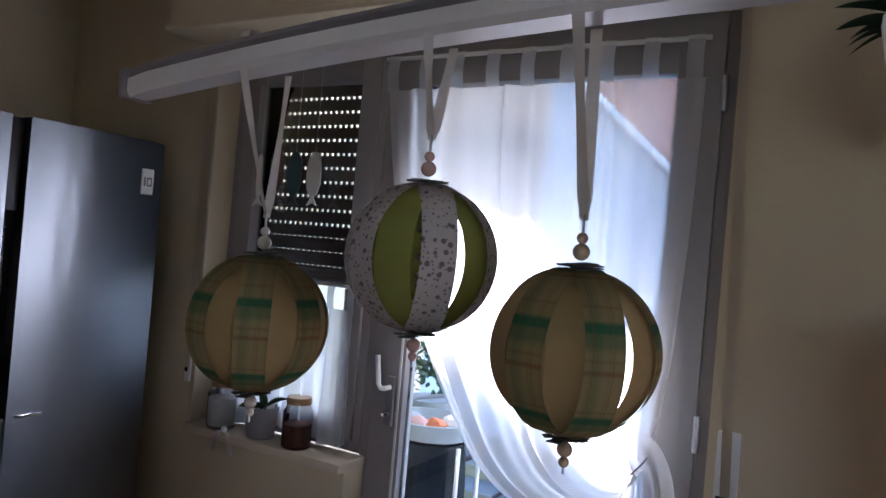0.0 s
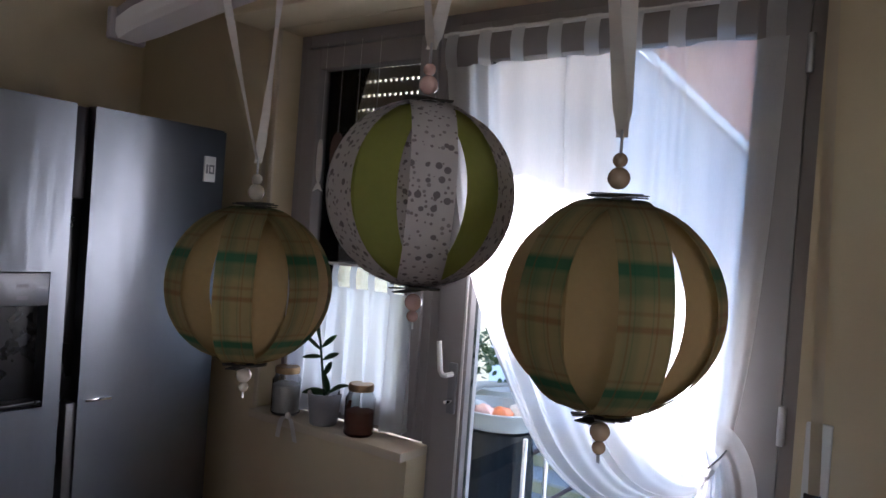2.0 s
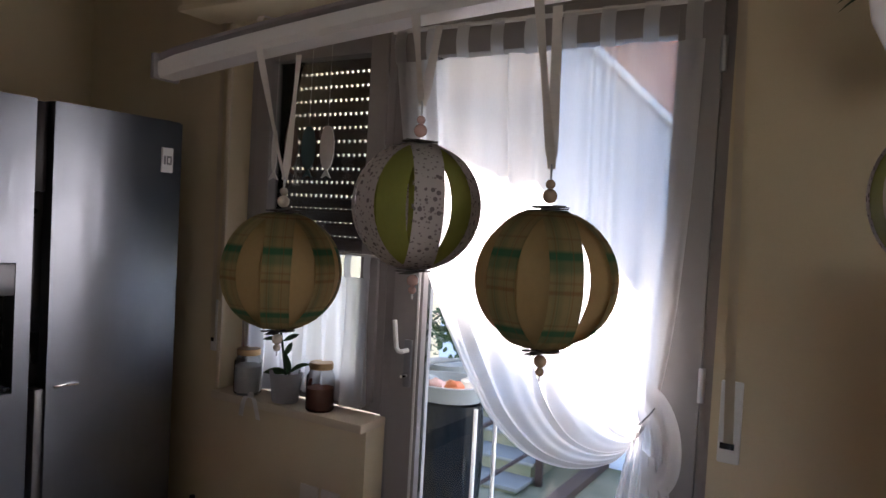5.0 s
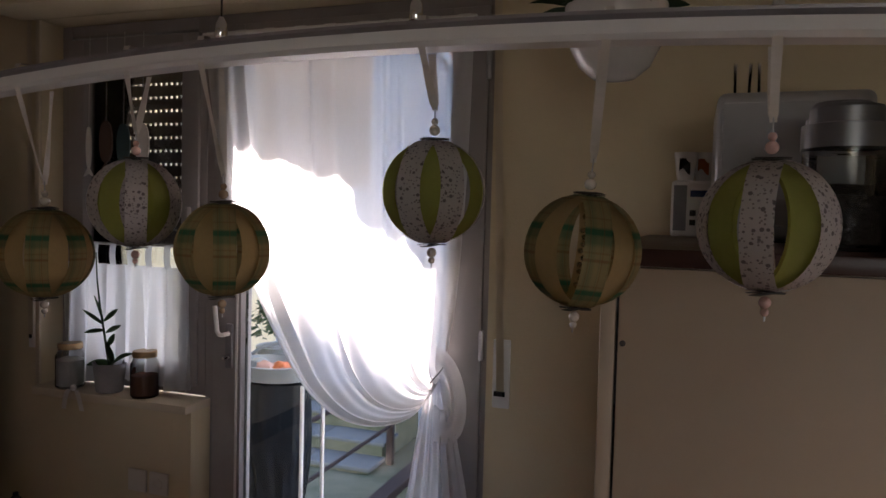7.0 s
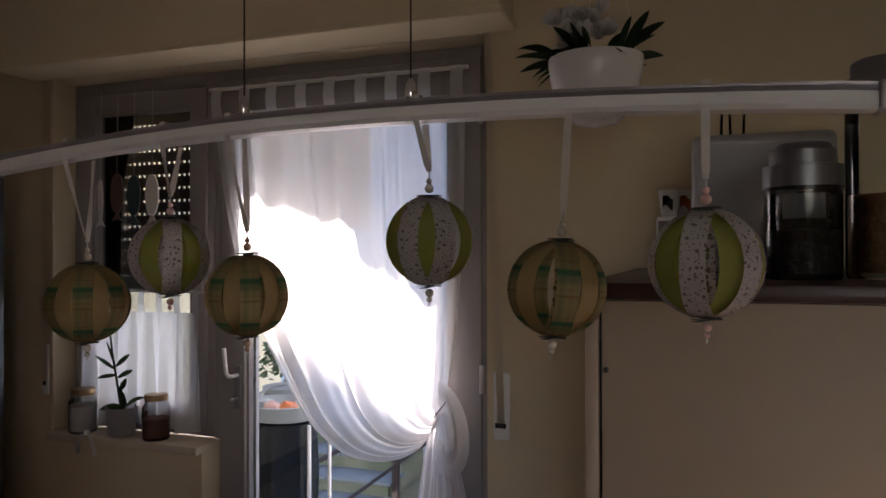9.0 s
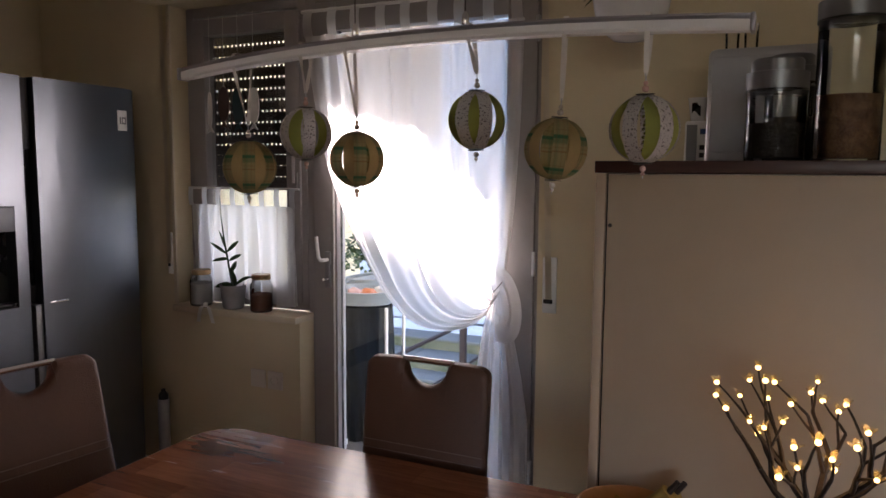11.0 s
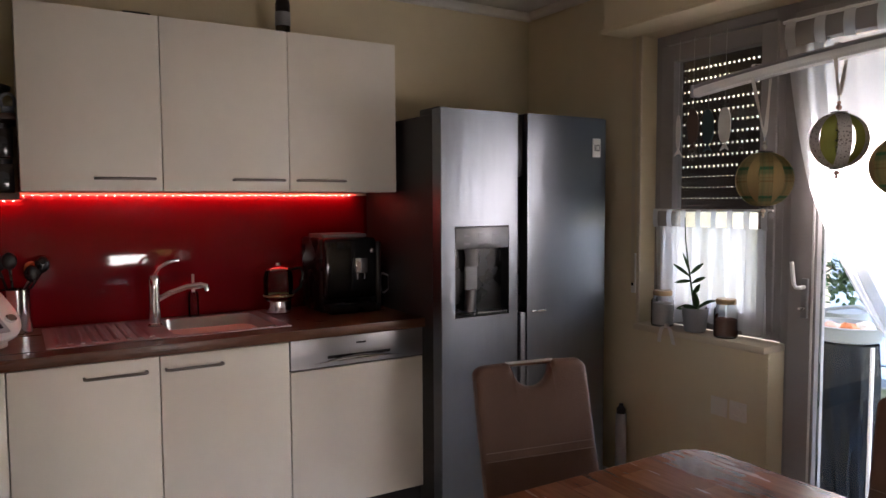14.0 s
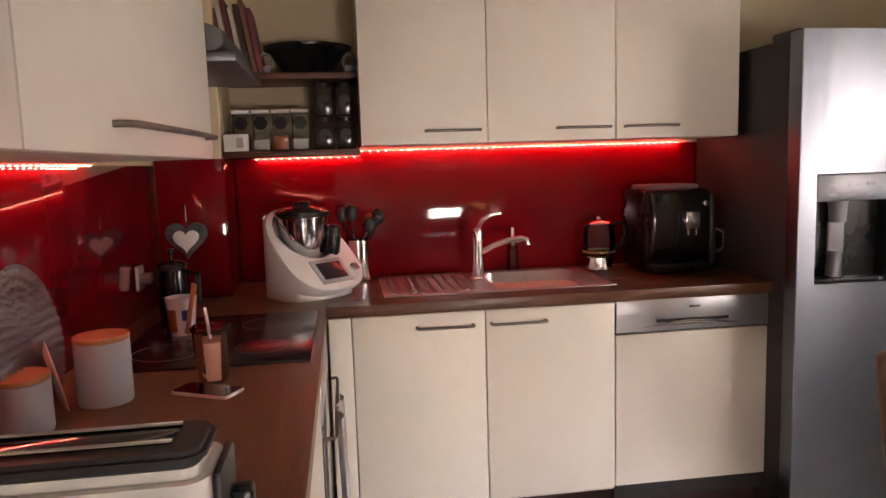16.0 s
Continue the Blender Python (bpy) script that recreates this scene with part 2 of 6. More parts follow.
for a_, b_ in ((steel_c.outputs["Object"], steel_m.inputs[0]), (steel_m.outputs[0], steel_n.inputs["Vector"]), (steel_n.outputs[0], steel_w.inputs["Height"]),
               (steel_b.inputs["Normal"].links[0].from_socket, steel_w.inputs["Normal"]), (steel_w.outputs[0], steel_b.inputs["Normal"])):
    M_STEEL.node_tree.links.new(a_, b_)
M_STEEL3 = mat("dull_dark_steel", (0.20, 0.20, 0.21), 0.42, 0.9, 0.08, 5, 0.02, 200)
M_HANDLE = mat("dull_handle_metal", (0.20, 0.17, 0.15), 0.38, 0.7, 0.1, 20)
M_STEEL2 = mat("satin_steel", (0.46, 0.46, 0.475), 0.34, 0.85, 0.05, 3)
M_CHROME = mat("chrome", (0.75, 0.75, 0.77), 0.1, 1.0, 0.03, 5, rough_var=0.04)
M_DARKM = mat("dark_grey_side", (0.030, 0.027, 0.028), 0.5, 0.0, 0.08, 6, 0.03, 150)
M_BLACK = mat("black_plastic", (0.012, 0.012, 0.013), 0.28, 0, 0.1, 8)
M_GLOSSB = mat("black_gloss", (0.006, 0.006, 0.007), 0.08, 0, 0.05, 8, coat=0.5, rough_var=0.03)
M_GREYP = mat("grey_plastic", (0.22, 0.22, 0.23), 0.4, 0, 0.06, 8)
M_LEATHER = mat("brown_leather", (0.098, 0.044, 0.025), 0.40, 0, 0.12, 12, 0.25, 350)
M_SEAM = mat("pale_stitching", (0.19, 0.13, 0.10), 0.6)
M_CURT = cloth_mat("sheer_curtain", (0.93, 0.92, 0.92), 0.22, 0.74)
# cloth of the added shade board outside the balcony door
M_SHADE = cloth_mat("shade_board_cloth", (0.50, 0.44, 0.38), 0.08, 0.36)
M_CAFE = cloth_mat("cafe_curtain_cloth", (0.95, 0.96, 0.98), 0.18, 0.92)
M_RIBBON = mat("white_ribbon", (0.72, 0.67, 0.62), 0.45, 0, 0.06, 60, 0.1, 500, (1, 1, 6))
M_GLASS = glass_mat("window_glass", (0.97, 0.99, 0.98))
M_CUP = glass_mat("clear_cup", (0.99, 0.98, 0.98))
M_JAR = glass_mat("jar_glass", (0.90, 0.92, 0.92))
M_SHUT = mat("shutter_brown", (0.055, 0.034, 0.026), 0.5, 0, 0.1, 10)
M_LIME = mat("lime_paper", (0.41, 0.41, 0.11), 0.75, 0, 0.08, 40, 0.05, 300)
M_BEIGE = mat("beige_paper", (0.56, 0.41, 0.20), 0.75, 0, 0.08, 40, 0.05, 300)
M_PLAID = plaid_mat("plaid_paper", (0.44, 0.35, 0.17), (0.014, 0.17, 0.085), (0.30, 0.13, 0.05))
M_FLORAL = floral_mat("floral_paper")
M_PEARL = mat("pearl_bead", (0.54, 0.47, 0.39), 0.2, 0.1, 0.05, 30, coat=0.6)
M_GOLDBEAD = mat("gold_bead", (0.42, 0.29, 0.19), 0.18, 0.2, 0.05, 30, coat=0.6)
M_PINK = mat("pink_bead", (0.60, 0.36, 0.31), 0.2, 0.05, 0.05, 30, coat=0.6)
M_EDGE = mat("dark_paper_edge", (0.05, 0.045, 0.035), 0.7)
M_LEAF = mat("leaf_green", (0.045, 0.10, 0.035), 0.4, 0, 0.25, 20, rand=0.1)
M_DRYLEAF = mat("dark_leaf", (0.02, 0.05, 0.02), 0.5, 0, 0.25, 20)
M_PETAL = mat("white_petal", (0.75, 0.72, 0.68), 0.6, 0, 0.1, 30)
M_CERAM = mat("white_ceramic", (0.72, 0.70, 0.68), 0.22, 0, 0.04, 10, coat=0.3)
M_POTG = mat("grey_pot", (0.27, 0.26, 0.27), 0.5, 0, 0.1, 12, 0.05, 80)
M_COPPER = mat("rust_powder", (0.16, 0.055, 0.030), 0.9, 0, 0.25, 60, 0.3, 200)
M_SALT = mat("white_powder", (0.6, 0.58, 0.56), 0.9, 0, 0.1, 60, 0.2, 200)
M_GOLD = mat("brass_lid", (0.45, 0.30, 0.16), 0.3, 0.9, 0.1, 20)
M_LED = mat("led_diode", (1, 0.6, 0.5), 0.5, emit=(1.0, 0.45, 0.32), power=5.0)
M_LEDR = mat("led_strip_red", (0.5, 0.02, 0.02), 0.5, emit=(1.0, 0.03, 0.02), power=0.5)
M_FLOWER = mat("blossom_led", (1, 0.7, 0.25), 0.4, emit=(1.0, 0.66, 0.18), power=0.75)
M_PETALY = mat("amber_petal", (0.95, 0.78, 0.40), 0.08, trans=0.85, alpha=0.45, emit=(1.0, 0.58, 0.12), power=0.022)
M_BARK = mat("dark_branch", (0.018, 0.011, 0.008), 0.6, 0, 0.2, 40, 0.2, 200)
M_LAMPW = mat("lamp_diffuser", (0.70, 0.66, 0.64), 0.4, 0, 0.03, 6)
M_LAMPM = mat("lamp_metal", (0.33, 0.30, 0.31), 0.4, 0.6, 0.06, 6)
M_SCREEN = mat("grey_screen", (0.035, 0.038, 0.042), 0.15, 0, 0.1, 8)
M_CORK = mat("light_wood_lid", (0.50, 0.25, 0.10), 0.5, 0, 0.12, 14, 0.05, 80, (1, 6, 1))
M_CAN = mat("grey_canister", (0.40, 0.40, 0.42), 0.45, 0, 0.05, 10)
M_STONE = mat("step_stone", (0.15, 0.15, 0.14), 0.8, 0, 0.2, 5, 0.3, 30)
M_MOSS = mat("mossy_ground", (0.10, 0.12, 0.055), 0.95, 0, 0.35, 3, 0.5, 20, second=(0.17, 0.15, 0.10))
M_YWALL = mat("yellow_render", (0.68, 0.61, 0.42), 0.9, 0, 0.06, 2, 0.2, 90)
M_ROOF = mat("terracotta", (0.42, 0.16, 0.09), 0.8, 0, 0.2, 6, 0.2, 40)
M_RUST = mat("rusty_rail", (0.040, 0.022, 0.018), 0.6, 0.3, 0.25, 14, 0.2, 60)
M_BIN = mat("pale_blue_plastic", (0.30, 0.34, 0.36), 0.45, 0, 0.06, 8)
M_BAG = mat("blue_grey_bag", (0.018, 0.028, 0.042), 0.22, 0, 0.35, 14, 0.9, 18, (1, 1, 0.35))
M_ORANGE = mat("orange_wrap", (0.48, 0.13, 0.04), 0.4, 0, 0.2, 20)
M_HEDGE = mat("hedge_leaf", (0.05, 0.10, 0.03), 0.6, 0, 0.35, 12)


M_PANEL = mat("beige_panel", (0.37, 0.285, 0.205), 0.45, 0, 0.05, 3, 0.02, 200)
M_DECK = mat("dark_decking", (0.070, 0.055, 0.048), 0.7, 0, 0.25, 6, 0.2, 40, (0.2, 1, 1))
M_HOUSE = mat("pale_blue_render", (0.45, 0.50, 0.58), 0.9, 0, 0.06, 2, 0.2, 60)


def thin_paper(m, share):
    """Lets a share of the light through the paper from behind."""
    nt = m.node_tree
    b = nt.nodes["Principled BSDF"]
    tl = nt.nodes.new("ShaderNodeBsdfTranslucent")
    mx = nt.nodes.new("ShaderNodeMixShader")
    mx.inputs[0].default_value = share
    nt.links.new(b.inputs["Base Color"].links[0].from_socket, tl.inputs[0])
    nt.links.new(b.outputs[0], mx.inputs[1])
    nt.links.new(tl.outputs[0], mx.inputs[2])
    nt.links.new(mx.outputs[0], nt.nodes["Material Output"].inputs[0])


for paper in (M_LIME, M_BEIGE, M_PLAID, M_FLORAL, M_RIBBON):
    thin_paper(paper, 0.26)


# ---- mesh helpers ----
def box(x0, y0, z0, x1, y1, z1, bevel=0.0, seg=2, bm=None):
    """A box between two corners, its edges rounded."""
    b = bmesh.new()
    vs = [b.verts.new((x, y, z)) for z in (z0, z1) for y in (y0, y1) for x in (x0, x1)]
    for f in ((0, 2, 3, 1), (4, 5, 7, 6), (0, 1, 5, 4), (1, 3, 7, 5), (3, 2, 6, 7), (2, 0, 4, 6)):
        b.faces.new([vs[i] for i in f])
    if bevel > 0:
        bmesh.ops.bevel(b, geom=b.edges[:], offset=bevel, segments=seg, affect='EDGES', profile=0.5)
    return b if bm is None else join(bm, b)


def join(a, b, m=None):
    """Adds b's geometry, moved by m, to a."""
    me = bpy.data.meshes.new("tmp")
    if m is not None:
        b.transform(m)
    b.to_mesh(me)
    a.from_mesh(me)
    bpy.data.meshes.remove(me)
    b.free()
    return a


def lathe(profile, seg=24, cap=True):
    """A turned body about z from (radius, height) pairs."""
    b = bmesh.new()
    rings = []
    for r, z in profile:
        rings.append([b.verts.new((r * math.cos(2 * math.pi * i / seg), r * math.sin(2 * math.pi * i / seg), z)) for i in range(seg)])
    for a, c in zip(rings, rings[1:]):
        for i in range(seg):
            b.faces.new((a[i], a[(i + 1) % seg], c[(i + 1) % seg], c[i]))
    if cap:
        if profile[0][0] > 1e-4:
            b.faces.new(rings[0][::-1])
        if profile[-1][0] > 1e-4:
            b.faces.new(rings[-1])
    bmesh.ops.remove_doubles(b, verts=b.verts, dist=1e-5)
    return b


def tube(points, r, seg=8, taper=None):
    """A round bar along points; taper gives its end radius."""
    b = bmesh.new()
    pts = [Vector(p) for p in points]
    rings = []
    side = None
    for i, p in enumerate(pts):
        d = (pts[min(i + 1, len(pts) - 1)] - pts[max(i - 1, 0)]).normalized()
        if side is None:
            side = d.orthogonal().normalized()
        side = (side - d * side.dot(d)).normalized()
        up = d.cross(side)
        k = i / max(1, len(pts) - 1)
        rr = r if taper is None else r + (taper - r) * k
        rings.append([b.verts.new(p + (side * math.cos(2 * math.pi * j / seg) + up * math.sin(2 * math.pi * j / seg)) * rr) for j in range(seg)])
    for a, c in zip(rings, rings[1:]):
        for j in range(seg):
            b.faces.new((a[j], a[(j + 1) % seg], c[(j + 1) % seg], c[j]))
    b.faces.new(rings[0][::-1])
    b.faces.new(rings[-1])
    return b


def sheet(fn, nu, nv, thick=0.0):
    """A curved sheet from fn(u, v), u and v from 0 to 1, with uv coordinates."""
    b = bmesh.new()
    uv = b.loops.layers.uv.new("UVMap")
    g = [[b.verts.new(fn(i / nu, j / nv)) for j in range(nv + 1)] for i in range(nu + 1)]
    for i in range(nu):
        for j in range(nv):
            f = b.faces.new((g[i][j], g[i + 1][j], g[i + 1][j + 1], g[i][j + 1]))
            for lp, (a, c) in zip(f.loops, ((i, j), (i + 1, j), (i + 1, j + 1), (i, j + 1))):
                lp[uv].uv = (a / nu, c / nv)
    if thick:
        bmesh.ops.solidify(b, geom=b.faces[:], thickness=thick)
    return b


def prism(outline, z0, z1, bevel=0.0):
    """An upright prism over an outline of (x, y) corners."""
    b = bmesh.new()
    lo = [b.verts.new((x, y, z0)) for x, y in outline]
    hi = [b.verts.new((x, y, z1)) for x, y in outline]
    n = len(outline)
    b.faces.new(lo[::-1])
    b.faces.new(hi)
    for i in range(n):
        b.faces.new((lo[i], lo[(i + 1) % n], hi[(i + 1) % n], hi[i]))
    bmesh.ops.recalc_face_normals(b, faces=b.faces)
    if bevel:
        bmesh.ops.bevel(b, geom=[e for e in b.edges if abs(e.verts[0].co.z - e.verts[1].co.z) < 1e-6], offset=bevel, segments=2, affect='EDGES')
    return b


def round_rect(x0, y0, x1, y1, r, n=5):
    out = []
    for cx, cy, a0 in ((x1 - r, y1 - r, 0), (x0 + r, y1 - r, 90), (x0 + r, y0 + r, 180), (x1 - r, y0 + r, 270)):
        for i in range(n + 1):
            a = radians(a0 + 90 * i / n)
            out.append((cx + r * math.cos(a), cy + r * math.sin(a)))
    return out


def bead(r, seg=12):
    b = bmesh.new()
    bmesh.ops.create_uvsphere(b, u_segments=seg, v_segments=max(6, seg // 2 + 2), radius=r)
    return b


def put(name, bm, material, smooth=True, m=None):
    me = bpy.data.meshes.new(name)
    if m is not None:
        bm.transform(m)
    bmesh.ops.recalc_face_normals(bm, faces=bm.faces)
    bm.to_mesh(me)
    bm.free()
    me.materials.append(material)
    if smooth:
        me.shade_smooth()
        me.set_sharp_from_angle(angle=radians(38))
    return new(name, me)


def part(name, bm, material, parent, label="", m=None, smooth=True):
    """One mesh part under a thing or part."""
    o = put(name, bm, material, smooth, m)
    o.parent = parent
    if label:
        o["label"] = label
    return o


def thing(name, label, category, group="", at=(0, 0, 0), turn=0.0):
    o = new(name)
    o.empty_display_size = 0.05
    o.matrix_world = pose(*at, 0, 0, turn)
    return tagged(o, label, category, group)


def structure(name, bm, material, label="", category="", smooth=False):
    return tagged(put(name, bm, material, smooth), label, category, kind="structure")


T = Matrix.Translation
XW, YS, YN, ZC, YF = -1.79, -0.72, 2.53, 2.45, 2.62     # kitchen wall, counter wall, window wall, ceiling, window frame
XE = 4.2                                                # far wall

# ---- the room ----
structure("floor", box(XW - 0.2, -3.6, -0.12, XE + 0.2, 2.84, 0.0), M_FLOOR, "grey tiled kitchen floor", "floor")
structure("ceiling", box(XW - 0.2, -3.6, ZC, XE + 0.2, 2.84, ZC + 0.15), M_CEIL, "plain pale ceiling", "ceiling")
structure("wall_west", box(XW - 0.2, YS - 0.2, 0, XW, 2.84, ZC), M_WALL, "cream painted wall behind the kitchen units", "wall")
structure("wall_south", box(XW, YS - 0.2, 0, 1.30, YS, ZC), M_WALL, "cream painted wall behind the hob", "wall")
wn_bm = box(XW, YN, 0, -0.945, 2.84, ZC)
box(-0.945, YN, 0, -0.262, 2.84, 0.80, bm=wn_bm)
box(-0.945, YN, 2.165, 0.775, 2.84, ZC, bm=wn_bm)
box(0.775, YN, 0, XE, 2.84, ZC, bm=wn_bm)
structure("wall_north", wn_bm, M_WALL, "cream painted wall with the window and balcony door", "wall")
# far wall with two openings under lowered shutters
we = bmesh.new()
for y0, y1, z0, z1 in ((-3.4, 0.55, 0, ZC), (0.55, 1.25, 0, 0.45), (0.55, 1.25, 0.90, ZC), (1.25, 2.36, 0, ZC), (2.36, YN, 0, 0.62), (2.36, YN, 1.02, ZC)):
    box(XE, y0, z0, XE + 0.2, y1, z1, bm=we)
structure("wall_east", we, M_WALL, "cream far wall with low window openings", "wall")
structure("wall_return", box(1.10, -3.4, 0, 1.30, YS - 0.2, ZC), M_WALL, "cream wall of the next room", "wall")
wf = bmesh.new()
for x0, x1, z0, z1 in ((1.30, 1.75, 0, ZC), (1.75, 3.55, 0, 0.85), (1.75, 3.55, 2.10, ZC), (3.55, XE, 0, ZC)):
    box(x0, -3.6, z0, x1, -3.4, z1, bm=wf)
structure("wall_far_south", wf, M_WALL, "cream wall of the next room, its wide opening added for a fill lamp", "wall")
# unseen fill lamp in the south opening, its narrow cone aimed at the kitchen
area_lamp("fill_south", look((2.65, -3.42, 1.48), (-1.1, 1.5, 0.85)), 1.8, 1.25, 0.10, (1.0, 0.97, 0.93), 40)
area_lamp("daylight_east", look((XE + 0.05, 0.90, 0.675), (0, 0.90, 0.675)), 0.70, 0.45, 0.34, (1.0, 0.96, 0.90), 64)
area_lamp("daylight_east_low", look((XE + 0.05, 2.445, 0.82), (0, 2.445, 0.82)), 0.17, 0.40, 0.35, (1.0, 0.97, 0.92))
# fill lamp added in the window opening to brighten the cafe curtain
area_lamp("fill_cafe_curtain", look((-0.615, 2.78, 1.065), (-0.615, 0.0, 1.065)), 0.62, 0.42, 0.10, (0.93, 0.96, 1.0))
# boxed corner duct
structure("wall_duct", box(XW, YS, 0, -1.50, -0.475, ZC), M_WALL, "cream boxed corner of the kitchen wall", "wall")
# cove along the ceiling
for nm, b in (("cove_west", box(XW, -0.475, ZC - 0.05, XW + 0.05, YN, ZC, 0.02)), ("cove_north", box(XW + 0.05, YN - 0.05, ZC - 0.05, -1.03, YN, ZC, 0.02))):
    structure("trim_" + nm, b, M_CEIL, "pale ceiling cove", "trim", True)
# roller shutter box above the opening
sb = box(-1.02, 2.36, 2.172, 0.86, YN, ZC, 0.004)
box(-1.03, 2.35, 2.165, 0.87, YN, 2.185, 0.005, bm=sb)
structure("trim_shutter_box", sb, M_WALL, "cream roller shutter casing above the balcony door", "casing")
box_b = box(-1.79, 2.518, 0.0, -0.262, 2.53, 0.06, 0.003)
structure("baseboard", box_b, M_WHITE, "white skirting board", "baseboard")

# ---- window and balcony door ----
def frame_bm(x0, x1, z0, z1, w, y0, y1, bottom=None):
    b = box(x0, y0, z0, x0 + w, y1, z1, 0.004)
    box(x1 - w, y0, z0, x1, y1, z1, 0.004, bm=b)
    box(x0 + w - 0.001, y0 + 0.001, z1 - w, x1 - w + 0.001, y1 - 0.001, z1, 0.004, bm=b)
    box(x0 + w - 0.001, y0 + 0.001, z0, x1 - w + 0.001, y1 - 0.001, z0 + (bottom or w), 0.004, bm=b)
    return b


win = tagged(new("window_1"), "grey plastic kitchen window with a half-lowered shutter", "window", kind="structure")
part("window_frame", frame_bm(-0.945, -0.285, 0.83, 2.165, 0.045, YF + 0.012, 2.70), M_PVC, win)
part("casement", frame_bm(-0.905, -0.315, 0.865, 2.110, 0.072, YF, 2.685), M_PVC, win)
g = part("pane", box(-0.835, 2.655, 0.935, -0.385, 2.659, 2.040), M_GLASS, win)
g.visible_shadow = False
hd = part("handle", box(-0.352, YF - 0.010, 1.36, -0.325, YF, 1.43, 0.003), M_PVC, win, "grey window handle")
part("lever", box(-0.346, YF - 0.034, 1.385, -0.331, YF - 0.010, 1.50, 0.005), M_PVC, hd)

shut = tagged(new("roller_shutter"), "dark brown roller shutter half lowered with light slots", "shutter", kind="structure")
z = 2.10
k = 0
while z > 1.365:
    sl = box(-0.93, 2.735, z - 0.036, -0.30, 2.745, z, 0.002)
    zz = z - 0.036
    open_h = 0.011 if k < 11 else 0.004
    n = 26
    for i in range(n + 1):
        x = -0.93 + i * 0.63 / n
        box(x - 0.006, 2.737, zz - 0.014, x + 0.006, 2.743, zz + 0.001, bm=sl)
    box(-0.93, 2.736, zz - 0.014, -0.30, 2.744, zz - open_h + 0.0005, bm=sl) if open_h < 0.0135 else None
    part("slat", sl, M_SHUT, shut, smooth=False)
    z -= 0.050
    k += 1
part("end_bar", box(-0.93, 2.733, z + 0.005, -0.30, 2.747, z + 0.030, 0.002), M_SHUT, shut)
for x in (-0.94, -0.30):
    part("guide", box(x - 0.012, 2.72, 0.83, x + 0.012, 2.76, 2.16, 0.002), M_PVC, shut)

door = tagged(new("door_1"), "grey plastic balcony door with a large clear pane", "door", kind="structure")
part("door_frame", frame_bm(-0.285, 0.775, 0.0, 2.165, 0.045, YF + 0.012, 2.70, 0.03), M_PVC, door)
part("leaf_frame", frame_bm(-0.245, 0.730, 0.035, 2.125, 0.115, YF, 2.685, 0.14), M_PVC, door)
g = part("pane", box(-0.132, 2.655, 0.17, 0.617, 2.659, 2.012), M_GLASS, door)
g.visible_shadow = False
part("gasket", box(-0.137, 2.648, 0.17, -0.129, 2.662, 2.012), M_BLACK, door, "black rubber gasket")
part("glazing_bead", box(-0.150, YF - 0.003, 0.17, -0.141, YF + 0.02, 2.012, 0.001), M_WHITE, door, "pale glazing bead")
hd = part("door_handle", box(-0.186, YF - 0.012, 0.945, -0.158, YF, 1.10, 0.004), M_GREYP, door, "grey handle plate")
part("lever", tube([(-0.172, YF - 0.012, 1.066), (-0.172, YF - 0.045, 1.066), (-0.181, YF - 0.05, 1.067), (-0.190, YF - 0.05, 1.078), (-0.201, YF - 0.05, 1.165)], 0.008), M_WHITE, hd, "white lever turned upwards")
part("lock_cylinder", lathe([(0.009, 0), (0.009, 0.02), (0.005, 0.03)], 12), M_CHROME, hd, m=pose(-0.172, YF - 0.012, 0.985, 90))
for z in (1.10, 0.30, 1.95):
    part("hinge", lathe([(0.008, 0), (0.009, 0.004), (0.009, 0.085), (0.008, 0.09)], 12), M_STEEL2, door, "metal hinge", m=T((0.735, YF - 0.008, z - 0.045)))

structure("window_sill", box(-0.945, 2.495, 0.798, -0.258, YF + 0.012, 0.828, 0.005), M_NICHE, "cream stone window sill", "sill", True)
structure("trim_niche_edge", box(-0.955, 2.521, 0.83, -0.935, 2.532, 2.165, 0.003), M_NICHE, "pale plaster edge of the window niche", "trim", True)

# balcony door curtain, swept aside and tied
curt = thing("sheer_curtain", "sheer white tab-top curtain tied back at the balcony door", "curtain")


def along(pts, s):
    """A point at s, 0 to 1, on the smooth curve through (x, z) pairs."""
    n = len(pts) - 1
    i = min(n - 1, int(s * n))
    f = s * n - i
    p = [Vector(pts[max(0, min(n, i + k))]) for k in (-1, 0, 1, 2)]
    return 0.5 * (2 * p[1] + (p[2] - p[0]) * f + (2 * p[0] - 5 * p[1] + 4 * p[2] - p[3]) * f * f + (3 * p[1] - p[0] - 3 * p[2] + p[3]) * f ** 3)


LEFT_HEM = [(-0.250, 1.985), (-0.205, 1.72), (-0.150, 1.49), (-0.085, 1.325), (-0.015, 1.19), (0.073, 1.045), (0.165, 0.922), (0.285, 0.843), (0.42, 0.830), (0.545, 0.880), (0.607, 0.985)]
RIGHT_HEM = [(0.690, 1.985), (0.688, 1.80), (0.684, 1.60), (0.678, 1.45), (0.672, 1.32), (0.664, 1.22), (0.655, 1.14), (0.646, 1.08), (0.638, 1.04), (0.630, 1.01), (0.622, 0.992)]


